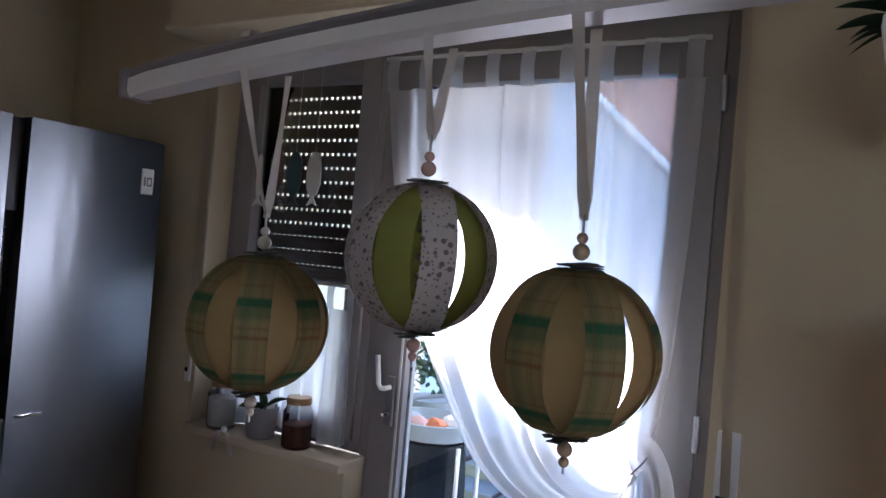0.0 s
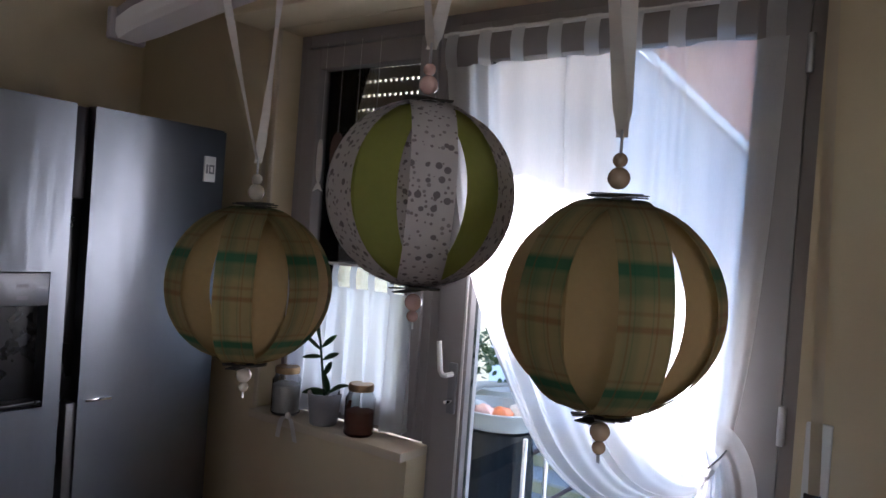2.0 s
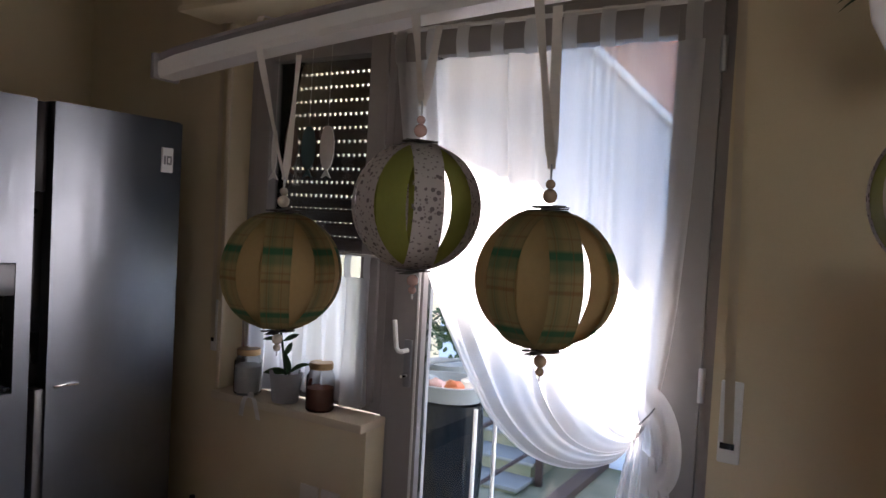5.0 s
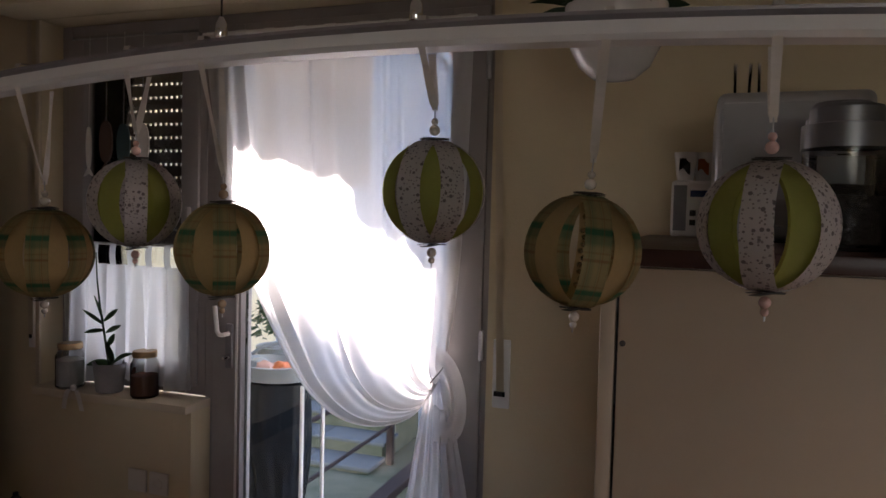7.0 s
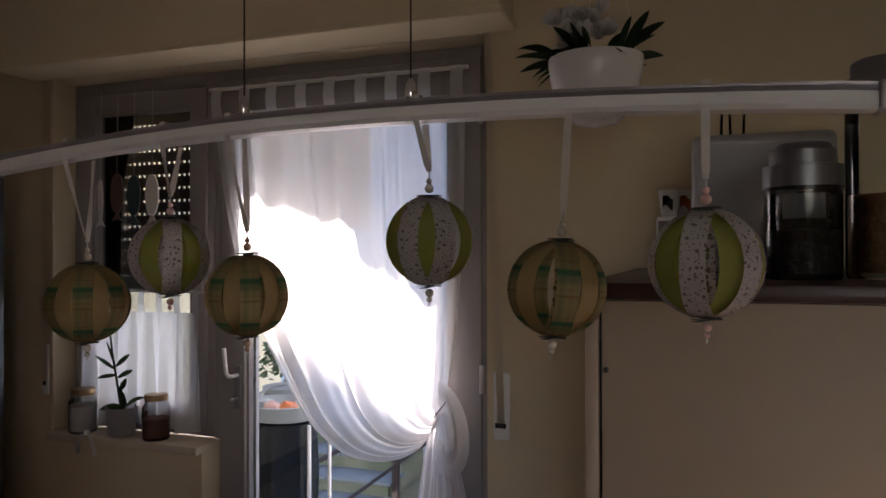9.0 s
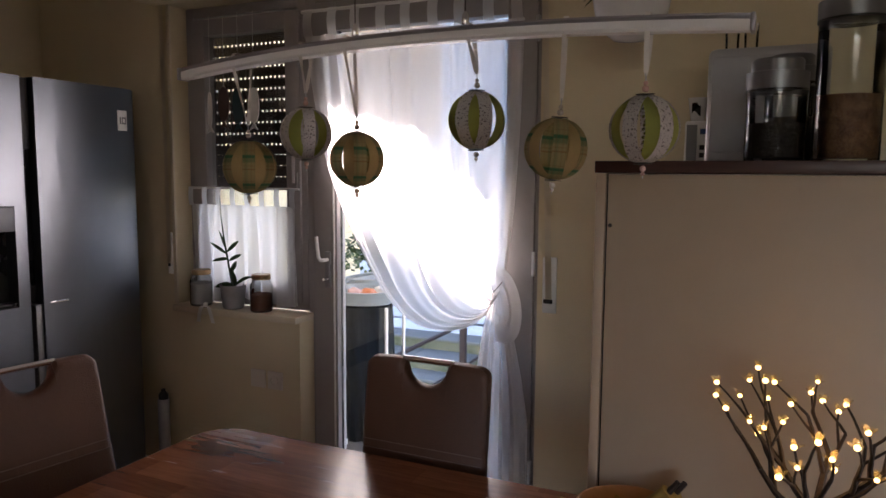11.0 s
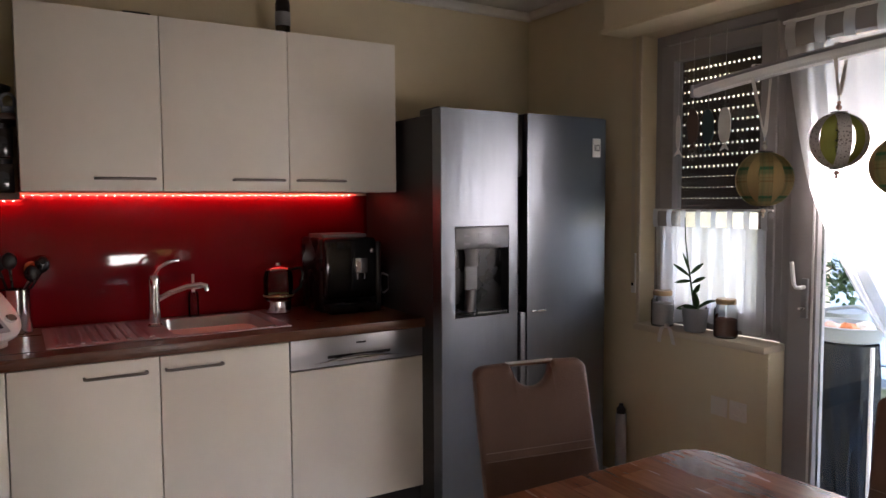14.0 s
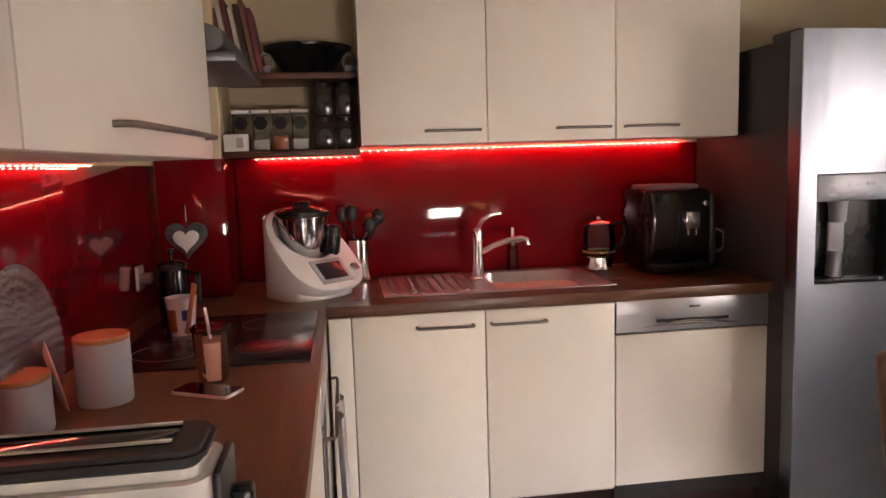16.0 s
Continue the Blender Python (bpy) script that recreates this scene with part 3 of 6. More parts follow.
def swag(u, v):
    k = u + 0.035 * math.sin(2 * math.pi * 3.3 * u + 0.6) * min(1, 4 * u * (1 - u))
    a, b = along(LEFT_HEM, v), along(RIGHT_HEM, v)
    # the cloth between the hems hangs lower than a straight line from hem to hem
    p = a.lerp(b, k ** (1 + 0.35 * v))
    p.y -= 0.05 * math.sin(math.pi * k) * v * (1 - v)
    ridge = lambda q: 2 * abs(math.sin(q)) ** 1.4 - 1
    drift = 0.9 * math.sin(2.6 * v + 3 * u)
    wave = 0.62 * ridge(math.pi * 8.2 * u + 0.6 * drift) + 0.42 * math.sin(2 * math.pi * 5.1 * u + 2.2 + drift) + 0.22 * math.sin(2 * math.pi * 15.5 * u + 1.7 * v)
    amp = (0.016 + 0.007 * min(1, 2.2 * v)) * (1 - 0.62 * v ** 4)
    return Vector((p.x + 0.005 * math.sin(2 * math.pi * 8.2 * u + 1) * (1 - v), 2.578 + wave * amp - 0.085 * v * v * (1 - u) * (1 - v) - 0.03 * v, p.y))


part("swag", sheet(swag, 220, 70), M_CURT, curt)


def tail(u, v):
    spread = 0.016 + 0.105 * min(1, v * 2.0) ** 0.75
    x = 0.612 + 0.012 * min(1, 3 * v) + (u - 0.5) * 2 * spread
    y = 2.558 + 0.018 * math.sin(2 * math.pi * 4.6 * u + 0.9 * v) * min(1, 0.2 + v * 2) + 0.006 * math.sin(2 * math.pi * 11 * u)
    return Vector((x, y, 1.0 - v * 0.965))


part("tail", sheet(tail, 90, 30), M_CURT, curt)


def puff(u, v):
    a = math.pi * u
    r = 0.35 + 0.65 * v
    return Vector((0.612 + 0.095 * math.sin(a) ** 0.8 * r, 2.545 + 0.022 * math.sin(2.5 * math.pi * v) * math.sin(a), 0.985 + 0.115 * math.cos(a) * r - 0.045 * math.sin(a) - 0.03 * (1 - math.cos(a)) * r))


part("loop", sheet(puff, 20, 20), M_CURT, curt)
part("tie_cord", tube([(0.592, 2.555, 0.985), (0.605, 2.522, 0.992), (0.628, 2.530, 1.02), (0.645, 2.555, 1.05)], 0.0022), M_GREYP, curt, "thin grey tie cord")
part("curtain_rod", tube([(-0.27, 2.585, 2.085), (0.70, 2.585, 2.085)], 0.007), M_WHITE, curt)
for i in range(9):
    x = -0.235 + i * 0.90 / 8
    part("tab", sheet(lambda u, v, x=x: Vector((x - 0.021 + 0.042 * u + 0.004 * (i % 2), 2.583 - 0.012 * math.sin(math.pi * v), 1.982 + 0.112 * v)), 3, 8, 0.002), M_CURT, curt)

cafe = thing("cafe_curtain", "short white cafe curtain on a rod across the window", "curtain")


def cafe_fn(u, v):
    x = -0.905 + 0.585 * u
    fold = math.sin(2 * math.pi * 6.5 * u + 0.7 * v) + 0.4 * math.sin(2 * math.pi * 15 * u)
    return Vector((x + 0.006 * math.cos(2 * math.pi * 6.5 * u) + 0.006 * v, 2.592 + 0.026 * fold * (0.35 + 0.65 * v), 1.285 - v * (0.425 + 0.012 * math.sin(9 * u))))


part("panel", sheet(cafe_fn, 90, 14), M_CAFE, cafe)
part("rod", tube([(-0.915, 2.592, 1.36), (-0.300, 2.592, 1.36)], 0.005), M_WHITE, cafe)
for i in range(8):
    x = -0.90 + i * 0.565 / 7
    part("tab", sheet(lambda u, v, x=x: Vector((x - 0.012 + 0.028 * u, 2.588 - 0.006 * math.sin(math.pi * v), 1.28 + 0.084 * v)), 2, 4, 0.002), M_CAFE, cafe)

# shutter straps beside the openings
for nm, x0, x1, z0, z1, xt in (("strap_winder", 0.797, 0.848, 0.94, 1.14, 0.785), ("strap_winder", -0.985, -0.955, 0.965, 1.155, -0.967)):
    s = thing(nm, "white shutter strap winder set in the wall", "strap winder")
    part("cover", box(x0, YN - 0.012, z0, x1, YN - 0.0005, z1, 0.004), M_WHITE, s)
    part("slot", box(x0 + 0.006, YN - 0.016, z0 + 0.035, x1 - 0.012, YN - 0.0115, z0 + 0.05, 0.001), M_BLACK, s, "dark strap slot")
    part("strap", sheet(lambda u, v, a=xt, c=(x0 + x1) / 2: Vector((a + (c - a) * v - 0.011 + 0.022 * u, YN - 0.024 + 0.008 * v, 2.16 + (z0 + 0.05 - 2.16) * v)), 1, 12, 0.0015), M_NICHE, s, "beige woven strap")

for x in (-0.482, -0.39):
    s = thing("wall_socket", "white flush wall socket below the window", "socket", "sockets under the window")
    part("plate", box(x - 0.04, YN - 0.010, 0.495, x + 0.04, YN - 0.0005, 0.575, 0.005), M_CARC, s)
    if x > -0.45:
        part("insert", lathe([(0.021, 0), (0.021, 0.003), (0.018, 0.003), (0.016, -0.004)], 20), M_CARC, s, m=pose(x, YN - 0.012, 0.535, 90))

# ---- fridge ----
fr = thing("fridge", "tall brushed steel side-by-side fridge with a water dispenser", "fridge")
part("body", box(-1.755, 1.495, 0.02, -1.105, 2.395, 1.765, 0.006), M_DARKM, fr, "dark grey side walls")


def door_panel(y0, y1, z0, z1, hole=None):
    """A steel door skin, gently bowed forward."""
    b = bmesh.new()
    n = 10
    prof = []
    for i in range(n + 1):
        s = i / n
        prof.append((y0 + (y1 - y0) * s, -1.033 + 0.006 * (1 - (2 * s - 1) ** 2)))
    outline = [(-1.10, y0)] + [(x, y) for y, x in prof] + [(-1.10, y1)]
    return prism(outline, z0, z1, 0.005)


lb = box(-1.10, 1.492, 0.05, -1.030, 1.878, 0.918)
for y0, y1, z0, z1 in ((1.492, 1.557, 0.918, 1.782), (1.832, 1.878, 0.918, 1.782), (1.557, 1.832, 1.300, 1.782)):
    box(-1.10, y0, z0, -1.030, y1, z1, bm=lb)
bmesh.ops.remove_doubles(lb, verts=lb.verts, dist=1e-5)
part("left_door", lb, M_STEEL, fr, smooth=False)
part("left_door_edge", tube([(-1.0335, 1.4945, 0.05), (-1.0335, 1.4945, 1.782)], 0.0045, 8), M_STEEL, fr)
part("right_door", door_panel(1.934, 2.395, 0.05, 1.785), M_STEEL, fr)
part("right_door_strip", box(-1.10, 1.905, 0.05, -1.042, 1.9335, 0.912, 0.002), M_STEEL3, fr)
part("grip_recess", box(-1.10, 1.879, 0.92, -1.078, 1.933, 1.51, 0.001), M_BLACK, fr, "black recessed grip channel")
part("grip_panel", box(-1.10, 1.882, 1.512, -1.060, 1.930, 1.78, 0.002), M_DARKM, fr, "dark strip above the grip")
part("door_gap", box(-1.10, 1.879, 0.05, -1.078, 1.904, 0.919), M_BLACK, fr, "dark gap between the doors")
dsp = part("dispenser", box(-1.10, 1.558, 0.92, -1.088, 1.831, 1.298), M_BLACK, fr, "black water and ice dispenser niche")
part("control_panel", box(-1.085, 1.559, 1.205, -1.028, 1.830, 1.297, 0.003), M_STEEL3, dsp, "dark steel control panel")
for i in range(2):
    for j in range(3):
        part("icon", box(-1.028, 1.60 + j * 0.072, 1.222 + i * 0.034, -1.0272, 1.63 + j * 0.072, 1.232 + i * 0.034), M_GREYP, dsp)
part("dispenser_lip", box(-1.085, 1.559, 0.921, -1.034, 1.830, 0.935, 0.003), M_BLACK, dsp)
part("spout", lathe([(0.028, 0), (0.03, 0.05), (0.034, 0.075)], 16), M_GREYP, dsp, m=T((-1.06, 1.66, 1.13)))
part("paddle", box(-1.075, 1.63, 1.03, -1.062, 1.69, 1.13, 0.004), M_GREYP, dsp, "grey dispenser paddle")
part("chute", tube([(-1.06, 1.65, 0.94), (-1.06, 1.655, 1.03)], 0.026, 14), M_STEEL3, dsp)
part("badge", box(-1.031, 2.308, 1.605, -1.0225, 2.352, 1.69, 0.001), M_WHITE, fr, "pale sticker near the top")
for a in ((2.314, 1.632, 2.322, 1.662), (2.326, 1.632, 2.346, 1.638), (2.326, 1.656, 2.346, 1.662), (2.326, 1.638, 2.331, 1.656), (2.341, 1.638, 2.346, 1.656)):
    part("print", box(-1.0226, a[0], a[1], -1.0218, a[2], a[3]), M_GREYP, fr)
part("latch", box(-1.028, 1.95, 0.914, -1.018, 2.03, 0.922, 0.002), M_CHROME, fr, "small chrome release")
for y in (1.53, 2.36):
    part("hinge_cover", box(-1.22, y - 0.03, 1.764, -1.07, y + 0.03, 1.792, 0.006), M_DARKM, fr)
for y in (1.56, 2.33):
    part("foot", lathe([(0.02, 0), (0.02, 0.03)], 12), M_BLACK, fr, m=T((-1.15, y, 0.0)))

# ---- kitchen units along the west wall ----
def bar_handle(p0, p1, out, parent, bow=0.0):
    """A bar handle with two studs; out is the way from the door."""
    o = Vector(out)
    a, c = Vector(p0), Vector(p1)
    pts = [a + o * 0.002, a + o * 0.025, a + (c - a) * 0.04 + o * 0.03, (a + c) / 2 + o * (0.03 + bow), c + (a - c) * 0.04 + o * 0.03, c + o * 0.025, c + o * 0.002]
    return part("handle", tube(pts, 0.0055, 8), M_HANDLE, parent, "slim steel bar handle")


LOW = [(-0.115, -0.035), (-0.035, 0.43), (0.43, 0.905)]
for i, (y0, y1) in enumerate(LOW):
    c = thing("base_cabinet", "cream base cabinet under the walnut worktop" if i else "narrow cream corner filler of the base units", "cabinet", "base cabinets")
    part("body", box(XW + 0.002, y0 + 0.001, 0.15, -1.222, y1 - 0.001, 0.868), M_CARC, c)
    d = part("cabinet_door", box(-1.220, y0 + 0.002, 0.165, -1.200, y1 - 0.002, 0.862, 0.002), M_FRONT, c)
    if i == 1:
        bar_handle((-1.2, 0.19, 0.815), (-1.2, 0.385, 0.815), (1, 0, 0), d)
    if i == 2:
        bar_handle((-1.2, 0.45, 0.815), (-1.2, 0.645, 0.815), (1, 0, 0), d)
dw = thing("dishwasher", "built-in dishwasher with steel control strip and cream front", "dishwasher")
part("body", box(XW + 0.002, 0.908, 0.10, -1.222, 1.497, 0.866), M_DARKM, dw)
part("front_panel", box(-1.220, 0.908, 0.17, -1.200, 1.502, 0.740, 0.002), M_FRONT, dw)
cp = part("control_strip", box(-1.220, 0.908, 0.747, -1.198, 1.502, 0.864, 0.002), M_STEEL2, dw, "brushed steel control strip")
part("grip", sheet(lambda u, v: Vector((-1.198 + 0.012 * math.sin(math.pi * v) * math.sin(math.pi * u) ** 0.5, 1.00 + 0.40 * u, 0.762 + 0.022 * math.sin(math.pi * u) * v)), 24, 6), M_CHROME, cp, "curved shiny grip")
# flat black strip in place of the shadow at the grip
part("grip_shadow", box(-1.1985, 1.06, 0.778, -1.1972, 1.34, 0.790, 0.0005), M_BLACK, cp, "black strip standing in for the grip's shadow")
part("print", box(-1.1985, 1.185, 0.828, -1.1974, 1.228, 0.836), M_DARKM, cp)
structure("trim_plinth", box(XW + 0.05, -0.12, 0.0, -1.26, 1.50, 0.148), M_SLAB, "dark brown kitchen plinth", "plinth")

wt = tagged(new("worktop"), "walnut-look worktop over the base units", "worktop")
# four slabs round the sink cut-out, and the leg with the hob
SX0, SX1, SY0, SY1 = -1.715, -1.30, 0.495, 0.905
w1 = box(XW + 0.001, -0.70, 0.870, SX0, 1.508, 0.908)
box(SX1, -0.115, 0.870, -1.175, 1.508, 0.908, bm=w1)
box(SX0, -0.115, 0.870, SX1, SY0, 0.908, bm=w1)
box(SX0, SY1, 0.870, SX1, 1.508, 0.908, bm=w1)
part("sink_run", w1, M_TOP, wt, smooth=False)
part("hob_run", box(SX0, YS + 0.001, 0.8702, 0.62, -0.116, 0.9082, 0.002), M_TOPX, wt, smooth=False)
part("inner_edge", box(-1.177, -0.113, 0.8703, -1.1735, 1.508, 0.9083, 0.001), M_TOP, wt)

# splashback of red glass
sp = tagged(new("splashback"), "glossy dark red glass splashback panels", "splashback", kind="structure")
part("glass_panel", box(-1.7895, -0.4745, 0.910, -1.4925, -0.468, 1.4175, 0.001), M_RED, sp)
part("glass_panel", box(XW + 0.001, -0.467, 0.910, XW + 0.008, 1.53, 1.435, 0.001), M_RED, sp)
part("glass_panel", box(-1.4995, YS + 0.009, 0.910, -1.492, -0.475, 1.4175, 0.001), M_RED, sp)
part("glass_panel", box(-1.491, YS + 0.001, 0.910, 0.62, YS + 0.008, 1.40, 0.001), M_RED, sp)

UP = [(0.030, 0.490), (0.490, 0.977), (0.977, 1.466)]
for i, (y0, y1) in enumerate(UP):
    c = thing("wall_cabinet", "cream wall cabinet above the sink run", "cabinet", "wall cabinets")
    part("body", box(XW + 0.001, y0 + 0.001, 1.447, -1.391, y1 - 0.001, 2.085), M_CARC, c)
    d = part("cabinet_door", box(-1.390, y0 + 0.0015, 1.447, -1.370, y1 - 0.0015, 2.088, 0.0018), M_FRONT, c)
    h0, h1 = ((0.262, 0.458), (0.750, 0.948), (1.010, 1.212))[i]
    bar_handle((-1.37, h0, 1.492), (-1.37, h1, 1.492), (1, 0, 0), d)

lc = thing("wall_cabinet", "cream wall cabinet over the hob run with a curved handle", "cabinet", "wall cabinets")
part("body", box(-0.60, YS + 0.001, 1.405, 0.445, -0.372, 2.10), M_CARC, lc)
d = part("cabinet_door", box(-0.602, -0.370, 1.405, 0.443, -0.350, 2.10, 0.002), M_FRONT, lc)
bar_handle((-0.505, -0.35, 1.452), (0.165, -0.35, 1.446), (0, 1, 0), d, 0.004)
lc2 = thing("wall_cabinet", "cream wall cabinet over the hob run", "cabinet", "wall cabinets")
part("body", box(0.448, YS + 0.001, 1.405, 1.05, -0.372, 2.10), M_CARC, lc2)
part("cabinet_door", box(0.448, -0.370, 1.405, 1.05, -0.350, 2.10, 0.002), M_FRONT, lc2)

# base units of the hob run
for x0, x1, lab in ((-0.50, 0.10, ""), (0.10, 0.60, "")):
    c = thing("base_cabinet", "cream base cabinet under the hob run", "cabinet", "base cabinets")
    part("body", box(x0 + 0.001, YS + 0.002, 0.15, x1 - 0.001, -0.142, 0.868), M_CARC, c)
    part("cabinet_door", box(x0 + 0.002, -0.140, 0.165, x1 - 0.002, -0.122, 0.862, 0.002), M_FRONT, c)
ov = thing("oven", "built-in oven with a bar handle under the hob", "oven")
part("body", box(-1.10, YS + 0.002, 0.15, -0.502, -0.142, 0.868), M_DARKM, ov)
part("oven_door", box(-1.098, -0.140, 0.20, -0.504, -0.118, 0.74, 0.003), M_GLOSSB, ov)
part("control_strip", box(-1.098, -0.140, 0.745, -0.504, -0.118, 0.864, 0.002), M_STEEL2, ov)
bar_handle((-1.06, -0.118, 0.70), (-0.54, -0.118, 0.70), (0, 1, 0), ov)
tw = thing("tea_towel", "white tea towel hung over the oven handle", "towel")
part("cloth", sheet(lambda u, v: Vector((-0.86 + 0.22 * u, -0.08 + 0.012 * math.sin(9 * u) + 0.008 * v, 0.712 - 0.36 * v)), 24, 12, 0.004), M_CERAM, tw)

# ---- table and chairs ----
tb = thing("dining_table", "reddish wooden dining table with rounded corners", "table")
part("tabletop", prism(round_rect(0.21, 0.62, 1.83, 1.528, 0.10, 6), 0.728, 0.760, 0.004), M_TABLE, tb)
part("apron", box(0.30, 0.70, 0.65, 1.74, 1.45, 0.727), M_TABLE, tb)
for x, y in ((0.32, 0.73), (0.32, 1.42), (1.72, 0.73), (1.72, 1.42)):
    part("leg", box(x - 0.035, y - 0.035, 0, x + 0.035, y + 0.035, 0.70, 0.004), M_TABLE, tb)


def chair(at, turn, label, lean=0.26):
    """Leather cantilever chair; its backrest stands at the origin, facing +y."""
    c = thing("dining_chair", label, "chair", "chairs round the table", at, turn)
    w, zt, zb = 0.163, 0.985, 0.44
    rec = lambda z: -lean * (z - zt) - 0.10 * (zt - 0.6)

    def crest(x):
        """The top edge, with rounded corners and the half-round grip cut-out."""
        e = zt - 0.004 * (x / w) ** 2
        if abs(x) < 0.058:
            e -= 0.064 * math.sqrt(1 - (x / 0.058) ** 2) ** 0.9
        if abs(x) > w - 0.030:
            e -= 0.030 - math.sqrt(max(0.0, 0.030 ** 2 - (abs(x) - w + 0.030) ** 2))
        return e
    half = [0.0, 0.012, 0.024, 0.034, 0.042, 0.048, 0.053, 0.0565, 0.0581, 0.066, 0.08, 0.10, 0.12, 0.132, 0.140, 0.150, 0.157, 0.161, w]
    xs = [-q for q in half[:0:-1]] + half
    rows_ = 26
    b = bmesh.new()
    grids = []
    for s in (1, -1):
        g = []
        for x in xs:
            col = []
            for j in range(rows_ + 1):
                v = 1 - (1 - j / rows_) ** 1.6
                z = zb + (crest(x) - zb) * v
                edge = min(w - abs(x), crest(x) - z, z - zb + 0.02)
                if abs(x) < 0.085 and z > zt - 0.07:
                    edge = min(edge, max(0.0, math.hypot(x, z - zt) - 0.060)) if abs(x) > 0.058 else edge
                k = min(1.0, max(0.0, edge) / 0.016)
                h = 0.006 + 0.012 * math.sqrt(1 - (1 - k) ** 2) + 0.004 * (1 - (x / w) ** 2) * min(1, max(0.0, edge) / 0.06)
                if edge < 1e-4:
                    h = 0.0
                dent = 0.0025 * math.exp(-((z - 0.768) / 0.006) ** 2) if h > 0.01 else 0.0
                col.append(b.verts.new((x * (1 + 0.03 * (zt - z)), -0.0175 + rec(z) + s * (h - dent), z)))
            g.append(col)
        for i in range(len(xs) - 1):
            for j in range(rows_):
                f = (g[i][j], g[i + 1][j], g[i + 1][j + 1], g[i][j + 1])
                b.faces.new(f if s < 0 else f[::-1])
        grids.append(g)
    for i in range(len(xs) - 1):
        b.faces.new((grids[0][i][0], grids[0][i + 1][0], grids[1][i + 1][0], grids[1][i][0]))
    bmesh.ops.remove_doubles(b, verts=b.verts, dist=1e-5)
    back = part("backrest", b, M_LEATHER, c)
    yb = lambda z: -0.035 + rec(z)
    for z0 in (0.778, 0.758):
        part("stitching", tube([(-w + 0.002 + 0.004, yb(z0) - 0.0025, z0), (w - 0.002 - 0.004, yb(z0) - 0.0025, z0)], 0.0012, 5), M_SEAM, back, "pale stitched seam")
        part("stitching", tube([(-w + 0.006, 0.0035 + rec(z0), z0), (w - 0.006, 0.0035 + rec(z0), z0)], 0.0012, 5), M_SEAM, back)
    part("grip_bar", tube([(-0.068, yb(zt) + 0.018, zt - 0.006), (0.068, yb(zt) + 0.018, zt - 0.006)], 0.0075, 12), M_CHROME, c, "chrome grip bar")
    part("seat", box(-0.21, 0.098 - 0.49 * (0.26 - lean), 0.42, 0.21, 0.50, 0.49, 0.02, 3), M_LEATHER, c)
    for s in (-1, 1):
        part("side_frame", tube([(s * 0.19, 0.38, 0.415), (s * 0.19, 0.40, 0.38), (s * 0.19, 0.40, 0.03), (s * 0.19, 0.37, 0.012), (s * 0.19, -0.10, 0.012)], 0.011, 10), M_CHROME, c, "chrome cantilever frame")
    part("floor_bar", tube([(-0.19, -0.10, 0.012), (0.19, -0.10, 0.012)], 0.011, 10), M_CHROME, c)
    return c


chair((0.033, 1.143, 0), -100, "brown leather dining chair with a chrome grip at the table end")
chair((0.790, 1.560, 0), 180, "dark brown leather dining chair with chrome grip", 0.12)

# ---- tall sideboard ----
sbd = thing("sideboard", "tall cream cabinet with a dark wooden top", "sideboard")
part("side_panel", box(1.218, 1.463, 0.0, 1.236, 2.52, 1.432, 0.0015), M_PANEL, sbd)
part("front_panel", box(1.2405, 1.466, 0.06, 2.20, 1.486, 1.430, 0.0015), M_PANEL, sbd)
part("seam", box(1.236, 1.478, 0.0, 1.2405, 1.49, 1.43), M_BLACK, sbd)
part("body", box(1.2365, 1.487, 0.0, 2.20, 2.52, 1.431), M_CARC, sbd)
part("top", box(1.216, 1.455, 1.4325, 2.21, 2.525, 1.455, 0.002), M_SLAB, sbd, "dark wenge top")
part("screw_cap", lathe([(0.004, 0), (0.004, 0.002), (0.002, 0.003)], 10), M_DARKM, sbd, m=pose(1.2465, 1.4665, 1.333, 90))

# ---- pendant lamp ----
pl = thing("pendant_lamp", "slim arched white pendant lamp hung with paper ornaments", "lamp")


def arc(x):
    s = (x - 1.015) / 0.48
    return 1.621 - (0.026 if s < 0 else 0.020) * s * s


LY = lambda x: 1.108 - 0.05 * (x - 0.535)


def bar_bm(z0, z1, d, x0=0.535, x1=1.495, n=32):
    b = bmesh.new()
    rings = []
    for i in range(n + 1):
        x = x0 + (x1 - x0) * i / n
        z, y = arc(x), LY(x)
        e = 0.7 if i in (0, n) else 1.0
        rings.append([b.verts.new((x, y + a * d * e, z + zz)) for a, zz in ((-1, z0 + 0.004), (-1, z1), (1, z1), (1, z0 + 0.004), (0.75, z0), (-0.75, z0))])
    for a, c in zip(rings, rings[1:]):
        for j in range(6):
            b.faces.new((a[j], a[(j + 1) % 6], c[(j + 1) % 6], c[j]))
    b.faces.new(rings[0][::-1])
    b.faces.new(rings[-1])
    return b


part("diffuser", bar_bm(0.0, 0.0135, 0.0135), M_LAMPW, pl, "white diffuser")
part("upper_profile", bar_bm(0.0138, 0.0205, 0.013), M_LAMPM, pl, "grey metal profile")
for x in (0.536, 1.494):
    part("end_cap", box(x - 0.003, LY(x) - 0.014, arc(x) - 0.001, x + 0.003, LY(x) + 0.014, arc(x) + 0.0215, 0.002), M_LAMPM, pl)
for x in (0.915, 1.108):
    part("wire", tube([(x, LY(x), arc(x) + 0.0205), (x, LY(x), ZC - 0.03)], 0.0009, 6), M_RUST, pl, "thin suspension wire")
part("wire_nipple", lathe([(0.004, 0), (0.006, 0.004), (0.005, 0.016), (0.002, 0.022)], 10), M_CHROME, pl, m=T((1.108, LY(1.108), arc(1.108) + 0.0205)))
